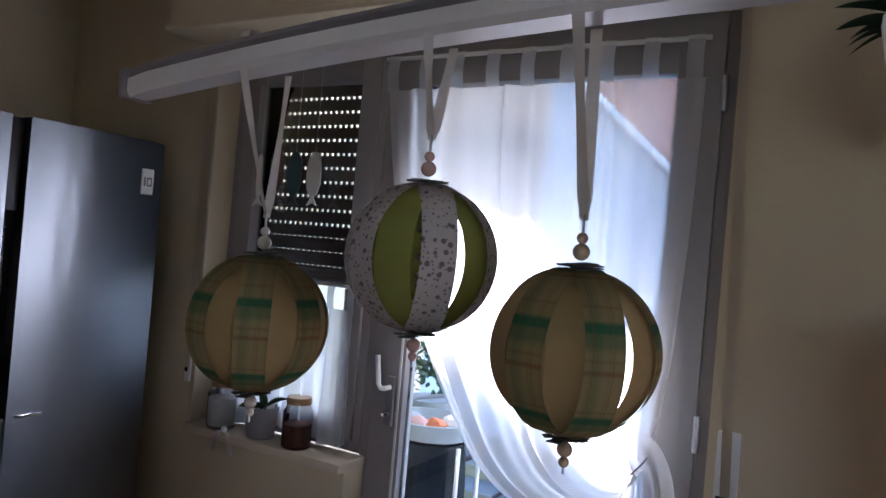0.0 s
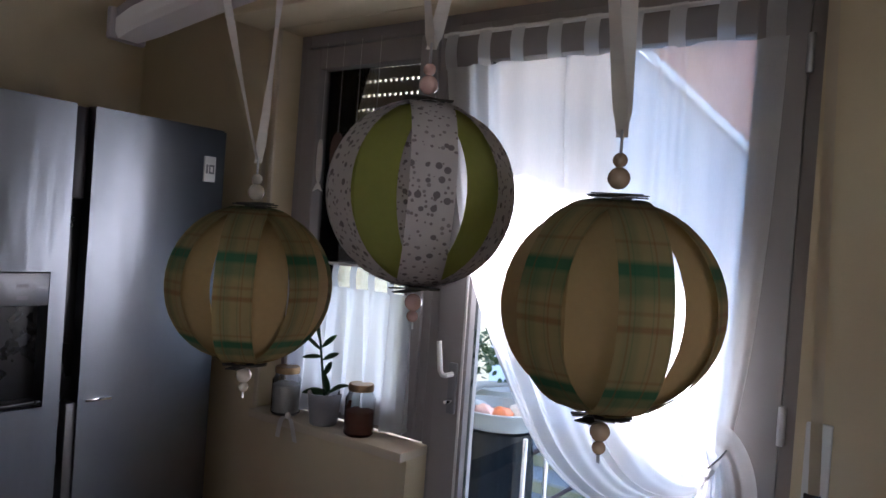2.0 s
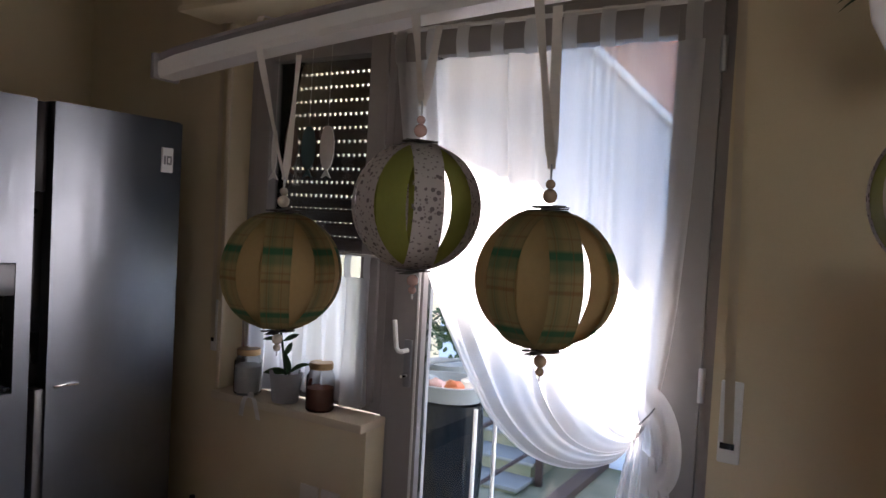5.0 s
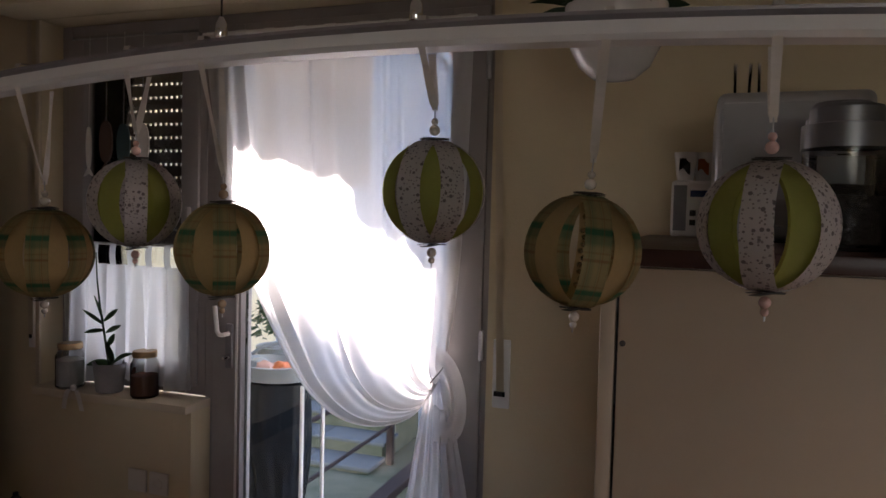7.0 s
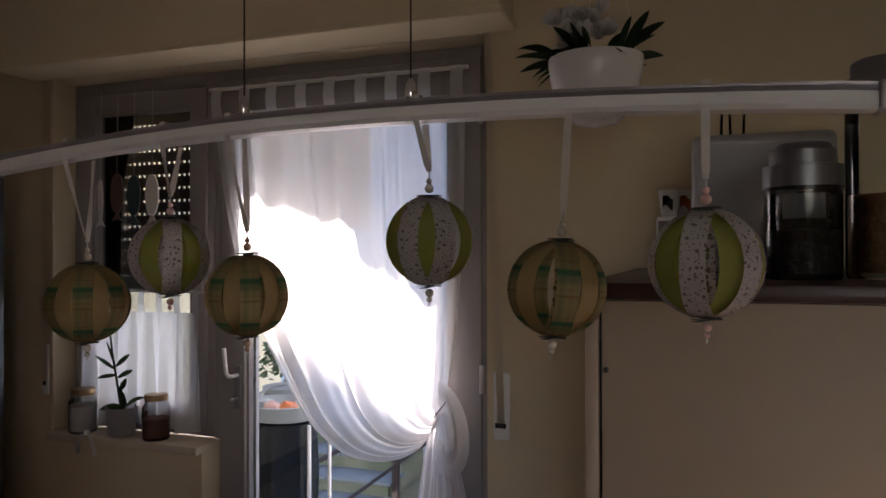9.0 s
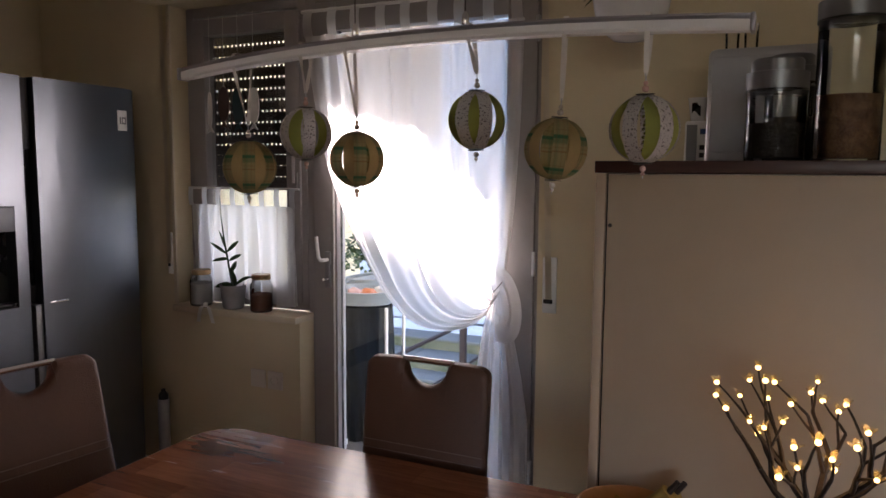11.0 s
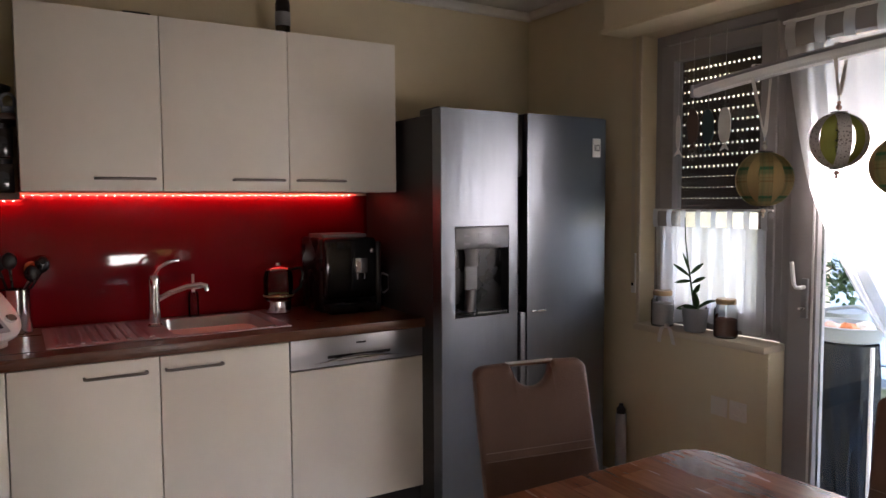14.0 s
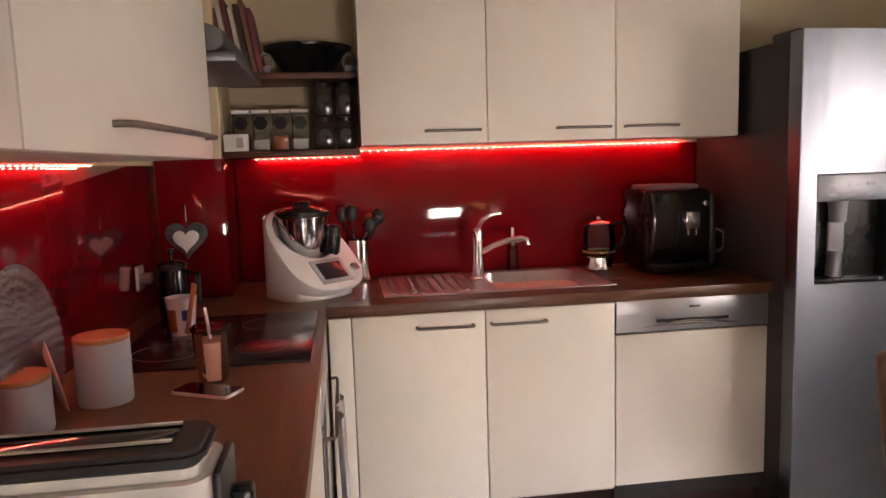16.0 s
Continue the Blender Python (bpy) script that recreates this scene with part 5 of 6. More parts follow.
part("base", lathe([(0.028, 0), (0.028, 0.006), (0.023, 0.012), (0.022, 0.15), (0.024, 0.19), (0.018, 0.205), (0, 0.208)], 24), M_CHROME, fa)
part("spout", tube([(0.0, 0.01, 0.105), (0.02, 0.06, 0.135), (0.035, 0.12, 0.155), (0.045, 0.17, 0.160), (0.05, 0.19, 0.155), (0.05, 0.195, 0.135)], 0.0115, 12, 0.012), M_CHROME, fa)
part("lever", tube([(0, 0.0, 0.20), (0.01, 0.02, 0.235), (0.015, 0.055, 0.255), (0.018, 0.095, 0.262)], 0.009, 10, 0.006), M_CHROME, fa)
so = thing("soap_dispenser", "clear soap bottle with a white pump top behind the sink", "bottle", "", (-1.752, 0.665, WZ + 0.0005))
part("bottle", lathe([(0.021, 0), (0.022, 0.004), (0.022, 0.09), (0.018, 0.105), (0.018, 0.11), (0, 0.11)], 20), M_JAR, so)
part("pump", lathe([(0.036, 0.125), (0.036, 0.133), (0.010, 0.136), (0.006, 0.138), (0.006, 0.185), (0, 0.186)], 20), M_WHITE, so)
part("stem", tube([(0, 0, 0.11), (0, 0, 0.126)], 0.007, 10), M_WHITE, so)

ket = thing("glass_teapot", "glass coffee pot with a steel band and black lid", "pot", "", (-1.66, 1.015, WZ + 0.0005))
part("stand", lathe([(0.052, 0), (0.056, 0.004), (0.054, 0.055), (0.058, 0.060), (0.0, 0.060)], 28), M_CHROME, ket)
part("glass", lathe([(0.062, 0.061), (0.066, 0.085), (0.066, 0.16), (0.056, 0.195)], 28, False), M_JAR, ket)
part("band", lathe([(0.0665, 0.075), (0.068, 0.079), (0.0665, 0.084)], 28, False), M_GOLD, ket, "thin metal band")
part("lid", lathe([(0.058, 0.193), (0.062, 0.197), (0.055, 0.205), (0.015, 0.215), (0.012, 0.225), (0, 0.226)], 28), M_CHROME, ket)
part("handle", tube([(0.01, 0.055, 0.195), (0.012, 0.10, 0.20), (0.012, 0.112, 0.17), (0.01, 0.10, 0.11), (0.01, 0.065, 0.085)], 0.008, 10), M_BLACK, ket, "black handle")

cm = thing("coffee_machine", "black automatic coffee machine with chrome spout", "coffee machine", "", (-1.60, 1.292, WZ + 0.0005))
part("housing", box(-0.165, -0.130, 0.0, 0.075, 0.130, 0.335, 0.02, 4), M_BLACK, cm)
part("front", box(0.075, -0.125, 0.06, 0.118, 0.128, 0.335, 0.018, 4), M_GLOSSB, cm, "glossy curved front")
part("drip_tray", box(0.06, -0.115, 0.0, 0.145, 0.118, 0.040, 0.012, 3), M_BLACK, cm)
part("lid", prism(round_rect(-0.14, -0.11, 0.06, 0.115, 0.03), 0.334, 0.350, 0.004), M_GREYP, cm)
sp_ = part("spout_head", box(0.118, 0.015, 0.175, 0.135, 0.075, 0.245, 0.005), M_CHROME, cm, "chrome coffee spout")
for y in (0.028, 0.062):
    part("nozzle", lathe([(0.005, 0), (0.007, 0.03)], 10), M_CHROME, sp_, m=T((0.126, y, 0.15)))
part("dial", lathe([(0.012, 0), (0.012, 0.008), (0.009, 0.010), (0, 0.010)], 16), M_CHROME, cm, m=pose(0.116, 0.105, 0.275, 0, 90, 0))
part("side_column", box(-0.02, 0.129, 0.0, 0.105, 0.158, 0.315, 0.010, 3), M_BLACK, cm)
th = thing("steel_mug", "steel thermos mug with a handle beside the fridge", "mug", "", (-1.55, 1.448, WZ + 0.0005))
part("body", lathe([(0.030, 0), (0.032, 0.003), (0.030, 0.16), (0.027, 0.19), (0.022, 0.195), (0, 0.195)], 22), M_CHROME, th)
part("handle", tube([(0.02, 0.022, 0.165), (0.03, 0.05, 0.15), (0.03, 0.05, 0.09), (0.02, 0.026, 0.07)], 0.005, 8), M_STEEL2, th)

fp = thing("food_processor", "white kitchen machine with a steel mixing bowl and display", "food processor", "", (-1.45, -0.185, WZ + 0.0005), 40)
fp.scale = (1.16, 1.16, 0.98)
SLOPE = radians(46)
# the sloping face: distance up the slope and sideways to a place, sunk by d below the face
face_at = lambda s_, y, d=0.0: Vector((0.172 - s_ * math.cos(SLOPE) - d * math.sin(SLOPE), y, 0.045 + s_ * math.sin(SLOPE) - d * math.cos(SLOPE)))


def egg(a, grow=0.0):
    ca, sa = math.cos(a), math.sin(a)
    e = 2 / 2.7
    return (0.195 + (0.198 + grow) * math.copysign(abs(ca) ** e, ca), (0.137 - 0.014 * ca + grow) * math.copysign(abs(sa) ** e, sa))


def hole(a, grow=0.0):
    return 0.256 + (0.112 + grow) * math.cos(a), (0.098 + grow) * math.sin(a)


def body_ring(kind, a):
    if kind == 0:
        p = face_at(*hole(a, -0.012), 0.10)
    elif kind < 4:
        p = face_at(*hole(a, (-0.004, 0.0, 0.006)[kind - 1]), (0.030, 0.006, 0.0)[kind - 1])
    elif kind < 7:
        p = face_at(*egg(a, (-0.014, -0.003, 0.0)[kind - 4]), (0.0, 0.005, 0.018)[kind - 4])
    else:
        q = face_at(*egg(a), 0.03)
        k = (0.55, 0.0)[kind - 7]
        p = Vector((q.x * 0.90 - 0.018, q.y * 0.90, max(0.0, q.z * k)))
    return p


b = bmesh.new()
NA = 56
rings = [[b.verts.new(body_ring(k, 2 * math.pi * i / NA)) for i in range(NA)] for k in range(9)]
for r0, r1 in zip(rings, rings[1:]):
    for i in range(NA):
        b.faces.new((r0[i], r0[(i + 1) % NA], r1[(i + 1) % NA], r1[i]))
b.faces.new(rings[0])
b.faces.new(rings[-1][::-1])
part("housing", b, M_WHITE, fp)
part("rim_trim", tube([face_at(*hole(radians(-115 + 230 * i / 30), 0.004), -0.003) for i in range(31)], 0.006, 8), M_CHROME, fp, "chrome rim")
tilt = T(face_at(0.075, 0.0)) @ pose(0, 0, 0, 0, 46, 0)
part("display_frame", box(-0.055, -0.060, -0.002, 0.050, 0.060, 0.005, 0.003), M_CAN, fp, "grey display frame", m=tilt)
part("screen", box(-0.038, -0.045, 0.004, 0.034, 0.045, 0.0065, 0.001), M_SCREEN, fp, "dark touch screen", m=tilt)
part("dial", lathe([(0.016, 0), (0.016, 0.010), (0.013, 0.013), (0, 0.013)], 24), M_CHROME, fp, m=tilt @ T((0.0, 0.088, 0.0)))
bt_ = T((-0.012, 0.0, 0.125)) @ Matrix.Diagonal((0.86, 0.92, 1.06, 1))
part("mixing_bowl", lathe([(0.050, 0.0), (0.068, 0.02), (0.084, 0.09), (0.090, 0.165), (0.086, 0.165), (0.0, 0.16)], 36), M_CHROME, fp, "polished steel bowl", m=bt_)
part("bowl_grip", box(0.072, -0.012, 0.02, 0.120, 0.040, 0.140, 0.018, 3), M_BLACK, fp, "black bowl grip", m=bt_ @ pose(0, 0, 0, 0, 6, 35))
part("lid", lathe([(0.093, 0.160), (0.096, 0.178), (0.07, 0.192), (0.03, 0.200), (0.028, 0.214), (0, 0.214)], 30), M_BLACK, fp, "black lid", m=bt_)
ut = thing("utensil_pot", "steel pot holding black kitchen ladles and spoons", "utensils", "", (-1.70, 0.005, WZ + 0.0005))
part("pot", lathe([(0.05, 0), (0.053, 0.003), (0.055, 0.17), (0.052, 0.17), (0.049, 0.006), (0, 0.005)], 26, False), M_CHROME, ut)
for i, (dx, dy, hgt) in enumerate(((-0.02, -0.03, 0.27), (0.02, -0.01, 0.28), (0.0, 0.05, 0.26), (-0.02, 0.03, 0.24), (0.025, 0.03, 0.23))):
    u_ = part("utensil", tube([(dx * 0.3, dy * 0.3, 0.02), (dx, dy, 0.17), (dx * 1.6, dy * 1.7, hgt - 0.03)], 0.005, 8), M_BLACK if i != 3 else M_STEEL2, ut)
    part("head", bead(0.026, 14), M_BLACK if i != 3 else M_CORK, u_, m=T((dx * 1.7, dy * 1.8, hgt)) @ Matrix.Diagonal((0.45, 1, 1.25, 1)))

# ---- LED strips ----
leds = thing("led_strip", "red LED strip under the wall cabinets", "led strip")
part("tape", box(-1.768, 0.035, 1.4360, -1.758, 1.44, 1.4395), M_LEDR, leds, "red glowing tape")
part("tape", box(-1.768, -0.385, 1.4145, -1.758, 0.035, 1.4170), M_LEDR, leds, "red glowing tape under the shelf")
for i in range(56):
    y = -0.38 + i * 0.0325
    zt = 1.4360 if y > 0.03 else 1.4145
    part("diode", box(-1.7650, y - 0.0022, zt - 0.002, -1.7610, y + 0.0022, zt), M_LED, leds, smooth=False)
leds2 = thing("led_strip", "red LED strip under the hob wall cabinet", "led strip")
part("tape", box(-0.80, -0.704, 1.4005, 0.60, -0.694, 1.4035), M_LEDR, leds2, "red glowing tape")
for i in range(43):
    x = -0.79 + i * 0.0325
    part("diode", box(x - 0.0022, -0.701, 1.3985, x + 0.0022, -0.697, 1.4005), M_LED, leds2, smooth=False)
area_lamp("led_light", look((-1.752, 0.75, 1.4325), (-1.79, 0.75, 1.385)), 1.36, 0.008, LED_W * 0.76, (1.0, 0.02, 0.015))
area_lamp("led_light_shelf", look((-1.752, -0.17, 1.4105), (-1.79, -0.17, 1.363)), 0.42, 0.008, LED_W * 0.24, (1.0, 0.02, 0.015))
area_lamp("led_light_south", look((-0.08, -0.688, 1.3955), (-0.08, -0.73, 1.35)), 1.36, 0.008, LED_W * 0.13, (1.0, 0.02, 0.015))

# ---- open shelf, hood, things up high ----
shf = thing("wall_shelf", "walnut open wall shelf in the corner", "shelf")
part("lower_board", box(XW + 0.001, -0.470, 1.418, -1.50, 0.028, 1.442, 0.002), M_SHELF, shf)
part("upper_board", box(XW + 0.001, -0.470, 1.700, -1.50, 0.028, 1.722, 0.002), M_SHELF, shf)
for i in range(4):
    y = -0.405 + i * 0.072
    sj = thing("spice_jar", "square glass spice jar with a white lid and black label", "spice jar", "spice jars", (-1.575, y, 1.4425))
    part("glass", box(-0.030, -0.031, 0, 0.030, 0.031, 0.138, 0.004), M_JAR, sj)
    part("contents", box(-0.027, -0.028, 0.002, 0.027, 0.028, (0.045, 0.04, 0.055, 0.042)[i], 0.002), (M_PASTA, M_SALT, M_ORANGE, M_SALT)[i], sj)
    part("lid", box(-0.031, -0.032, 0.138, 0.031, 0.032, 0.152, 0.003), M_WHITE, sj)
    part("label", prism([(0.027 * math.cos(a * math.pi / 3), 0.027 * math.sin(a * math.pi / 3)) for a in range(6)], 0, 0.0006), M_BLACK, sj, "black hexagonal label", m=T((0.0302, 0, 0.102)) @ pose(0, 0, 0, 90, 0, 90))
for i in range(2):
    for j in range(2):
        dj = thing("stacked_jar", "dark square storage jar stacked on the shelf", "jar", "dark jars", (-1.60, -0.10 + i * 0.08, 1.4425 + j * 0.126))
        part("body", box(-0.035, -0.036, 0, 0.035, 0.036, 0.106, 0.005), mat("smoked_jar_%d%d" % (i, j), (0.035, 0.028, 0.026), 0.15, 0, 0.2, 20), dj)
        part("lid", lathe([(0.033, 0.106), (0.034, 0.122), (0.0, 0.124)], 20), M_BLACK, dj)
        part("label", lathe([(0.022, 0), (0.022, 0.001), (0.0, 0.001)], 16), M_BLACK, dj, m=T((0.0352, 0, 0.055)) @ pose(0, 0, 0, 0, 90, 0))
wb = thing("tea_box", "small white patterned box on the shelf", "box", "", (-1.53, -0.425, 1.4425))
part("carton", box(-0.02, -0.040, 0, 0.02, 0.045, 0.062, 0.002), M_WHITE, wb)
part("print", box(0.0202, 0.005, 0.012, 0.0208, 0.03, 0.05), M_CAN, wb)
bo = thing("black_bowl", "large black serving bowl on the upper shelf", "bowl", "", (-1.63, -0.150, 1.7225))
part("bowl", lathe([(0.085, 0), (0.09, 0.003), (0.140, 0.085), (0.165, 0.095), (0.167, 0.105), (0.150, 0.105), (0.13, 0.09), (0.08, 0.010), (0, 0.008)], 40, False), M_BLACK, bo)
for s in (-1, 1):
    lp = thing("small_lamp_stand", "small dark grey holder beside the bowl", "holder", "shelf holders", (-1.57, -0.15 + s * 0.155, 1.7225))
    part("ring", tube([(0, 0.022 * math.cos(i * math.pi / 8), 0.045 + 0.03 * math.sin(i * math.pi / 8)) for i in range(-3, 12)], 0.006, 8), M_GREYP, lp)
    part("foot", box(-0.02, -0.02, 0, 0.02, 0.02, 0.03, 0.004), M_GREYP, lp)

hood = thing("cooker_hood", "steel cooker hood over the hob", "hood")
b = bmesh.new()
pr = [(YS + 0.005, 1.665), (-0.330, 1.665), (-0.315, 1.675), (-0.315, 1.715), (-0.330, 1.722), (YS + 0.005, 1.86)]
lo = [b.verts.new((-1.20, y, z)) for y, z in pr]
hi = [b.verts.new((-0.615, y, z)) for y, z in pr]
b.faces.new(lo)
b.faces.new(hi[::-1])
for i in range(len(pr)):
    b.faces.new((lo[i], hi[i], hi[(i + 1) % len(pr)], lo[(i + 1) % len(pr)]))
part("canopy", b, M_STEEL3, hood)
part("front_trim", box(-1.20, -0.3148, 1.68, -0.615, -0.311, 1.712, 0.001), M_STEEL3, hood, "dull steel front strip")
part("visor", box(-1.19, -0.55, 1.640, -0.625, -0.285, 1.664, 0.004), M_STEEL3, hood, "pull-out visor")
part("knob", lathe([(0.012, 0), (0.012, 0.012), (0, 0.013)], 14), M_CHROME, hood, m=pose(-1.17, -0.286, 1.652, 90))
rng = random.Random(5)
for i in range(7):
    y = -0.452 + i * 0.021
    colr = ((0.18, 0.03, 0.035), (0.45, 0.40, 0.36), (0.12, 0.02, 0.03), (0.5, 0.45, 0.4), (0.05, 0.03, 0.02), (0.2, 0.09, 0.06), (0.16, 0.03, 0.04))[i]
    hb = 0.235 + 0.014 * (i % 3)
    bk = thing("cookbook", "cookbook leaning on the upper shelf", "book", "cookbooks", (-1.60, y, 1.7225))
    lean = pose(0, 0, 0, 9, 0, 0)
    part("cover", box(-0.075, 0.0, 0, 0.075, 0.017, hb, 0.002), mat("book_cover_%d" % i, colr, 0.5), bk, m=lean)
    part("pages", box(-0.0765, 0.003, 0.003, 0.072, 0.014, hb + 0.0015), M_PETAL, bk, m=lean)
bt = thing("beer_bottle", "dark brown bottle with a pale label on the cabinet", "bottle", "", (-1.50, 1.005, 2.0885))
part("glass", lathe([(0.030, 0), (0.031, 0.004), (0.031, 0.14), (0.026, 0.165), (0.014, 0.195), (0.013, 0.245), (0, 0.245)], 22), mat("brown_bottle", (0.018, 0.009, 0.006), 0.12, 0, 0.1, 10), bt)
part("label", lathe([(0.0315, 0.05), (0.0318, 0.052), (0.0318, 0.105), (0.0315, 0.107)], 22, False), M_GREYP, bt, "grey paper label")
part("cap", lathe([(0.0145, 0.238), (0.015, 0.25), (0.012, 0.253), (0, 0.253)], 16), M_BLACK, bt)
pk = thing("dark_tin", "small dark tin lying on the cabinet", "tin", "", (-1.50, 0.43, 2.0885))
part("tin", box(-0.04, -0.05, 0, 0.04, 0.05, 0.028, 0.006), M_BLACK, pk)

# ---- hob run ----
M_HOBGLASS = mat("hob_glass", (0.022, 0.020, 0.020), 0.20, 0, 0.15, 6, rough_var=0.08)
hob = thing("hob", "black glass hob set in the worktop", "hob")
part("glass", box(-1.115, -0.635, WZ, -0.520, -0.140, WZ + 0.0055, 0.0015), M_HOBGLASS, hob)
for x, y, r in ((-0.96, -0.51, 0.075), (-0.96, -0.27, 0.09), (-0.68, -0.51, 0.09), (-0.68, -0.27, 0.07)):
    part("zone_ring", lathe([(r, 0), (r, 0.0003), (r - 0.002, 0.0003), (r - 0.002, 0)], 40, False), M_GREYP, hob, m=T((x, y, WZ + 0.0056)))


def canister(at, r, h):
    c = thing("canister", "grey canister with a light wooden lid", "canister", "grey canisters", at)
    part("body", lathe([(r * 0.97, 0), (r, 0.003), (r, h), (r * 0.96, h + 0.002), (0, h + 0.002)], 36), M_CAN, c)
    part("lid", lathe([(r * 0.98, h + 0.0025), (r * 1.01, h + 0.005), (r * 1.01, h + 0.012), (r * 0.98, h + 0.014), (0, h + 0.014)], 36), M_CORK, c, "light wooden lid")


canister((-0.318, -0.550, WZ + 0.0003), 0.054, 0.128)
canister((-0.165, -0.650, WZ + 0.0003), 0.054, 0.095)
fpz = thing("coffee_press", "black glass coffee press at the back of the hob", "coffee press", "", (-1.17, -0.60, WZ + 0.0003))
part("body", lathe([(0.045, 0), (0.047, 0.003), (0.047, 0.15), (0.044, 0.16), (0, 0.16)], 26), mat("dark_glass", (0.012, 0.010, 0.010), 0.08), fpz)
part("lid", lathe([(0.05, 0.158), (0.051, 0.172), (0.03, 0.182), (0.006, 0.185), (0.006, 0.205), (0.012, 0.21), (0.012, 0.222), (0, 0.223)], 26), M_BLACK, fpz)
part("handle", tube([(0.02, 0.042, 0.15), (0.03, 0.085, 0.145), (0.03, 0.085, 0.05), (0.02, 0.045, 0.03)], 0.008, 8), M_BLACK, fpz)


def heart(s):
    out = []
    for i in range(32):
        a = 2 * math.pi * i / 32
        out.append((s * 16 * math.sin(a) ** 3 / 17, s * (13 * math.cos(a) - 5 * math.cos(2 * a) - 2 * math.cos(3 * a) - math.cos(4 * a)) / 17))
    return out


ht = thing("heart_plaque", "dark rattan heart with a smaller white heart", "ornament", "", (-1.478, -0.612, 1.135), -90)
part("wreath", prism(heart(0.080), -0.008, 0.008, 0.003), mat("grey_rattan", (0.10, 0.10, 0.10), 0.8, 0, 0.5, 60, 0.9, 90), ht, m=pose(0, 0, 0, 90, 0, 180))
part("inner_heart", prism(heart(0.048), -0.006, 0.006, 0.003), M_PETAL, ht, "white inner heart", m=pose(0, 0.0145, -0.005, 90, 0, 180))
part("cord", tube([(0, -0.008, 0.06), (0.0, -0.01, 0.12)], 0.0015, 6), M_PETAL, ht)
for i, x in enumerate((-1.19,)):
    sc_ = thing("wall_socket", "white double wall socket on the red splashback", "socket", "")
    part("plate", box(x - 0.035, YS + 0.0085, 1.00, x + 0.035, YS + 0.02, 1.08, 0.004), M_WHITE, sc_)
    part("plug", box(x - 0.015, YS + 0.02, 1.02, x + 0.02, YS + 0.055, 1.055, 0.006), M_GREYP, sc_)
pc = thing("paper_cup", "white and orange paper cup with a spoon", "cup", "", (-0.885, -0.515, WZ + 0.006))
part("cup", lathe([(0.032, 0), (0.033, 0.002), (0.043, 0.105), (0.045, 0.108), (0.041, 0.108), (0.031, 0.006), (0, 0.005)], 26, False), M_WHITE, pc)
part("orange_print", sheet(lambda u, v: Vector(((0.0334 + 0.0092 * (0.2 + 0.6 * v) * 1.05) * math.cos(u * 2.0 - 2.2), (0.0334 + 0.0092 * (0.2 + 0.6 * v) * 1.05) * math.sin(u * 2.0 - 2.2), 0.012 + 0.065 * v)), 10, 4, 0.0006), M_ORANGE, pc)
part("blue_print", sheet(lambda u, v: Vector((0.0415 * math.cos(u * 0.7 + 0.2), 0.0415 * math.sin(u * 0.7 + 0.2), 0.045 + 0.03 * v)), 6, 4, 0.0006), mat("blue_print", (0.05, 0.12, 0.45), 0.5), pc)
wsp = thing("wooden_spatula", "light wooden spatula standing in the cup", "spatula")
part("blade", box(-0.012, -0.002, 0, 0.012, 0.002, 0.15, 0.0015), M_CORK, wsp, m=T((-0.84, -0.495, WZ + 0.013)) @ pose(0, 0, 0, -6, 12, 40))
ic = thing("iced_drink", "clear plastic cup of pale pink drink with a straw", "cup", "", (-0.415, -0.350, WZ + 0.0003))
part("cup", lathe([(0.0305, 0), (0.0315, 0.002), (0.042, 0.115), (0.044, 0.118)], 28, False), M_CUP, ic)
part("drink", lathe([(0, 0.005), (0.0300, 0.006), (0.0392, 0.094), (0, 0.096)], 24, False), mat("pink_drink", (0.66, 0.36, 0.27), 0.25, 0, 0.15, 30), ic)
part("lid", lathe([(0.0445, 0.116), (0.0455, 0.122), (0.040, 0.127), (0, 0.128)], 28), M_CUP, ic)
part("straw", tube([(0.01, 0.01, 0.02), (-0.012, -0.012, 0.165)], 0.0035, 8), M_WHITE, ic)
ph = thing("smartphone", "black smartphone with a pale edge lying on the worktop", "phone", "", (-0.325, -0.348, WZ + 0.0003), 62)
part("case", prism(round_rect(-0.072, -0.035, 0.072, 0.035, 0.010), 0, 0.0075, 0.0015), M_PETAL, ph)
part("screen", prism(round_rect(-0.069, -0.032, 0.069, 0.032, 0.008), 0.0076, 0.0084), M_GLOSSB, ph)
M_PRESS = mat("pressed_glass", (0.40, 0.34, 0.34), 0.06, 0.35, 0.1, 30, alpha=0.55)
gp = thing("glass_plate", "pressed clear glass plate leaning at the wall", "plate", "", (-0.255, YS + 0.045, WZ + 0.150))
plate = lathe([(0.0, 0.0), (0.11, 0.0), (0.15, 0.012), (0.152, 0.015), (0.11, 0.005), (0, 0.004)], 40, False)
part("plate", plate, M_PRESS, gp, m=pose(0, 0, 0, -82, 0, 0))


def relief(u, v):
    r, a = 0.004 + 0.144 * v, 2 * math.pi * u
    n = 3 * max(1, round(r / 0.02))
    return Vector((r * math.cos(a), r * math.sin(a), 0.006 + 0.011 * abs(math.sin(math.pi * r / 0.02)) * abs(math.sin(n * a)) + 0.010 * max(0, v - 0.75)))


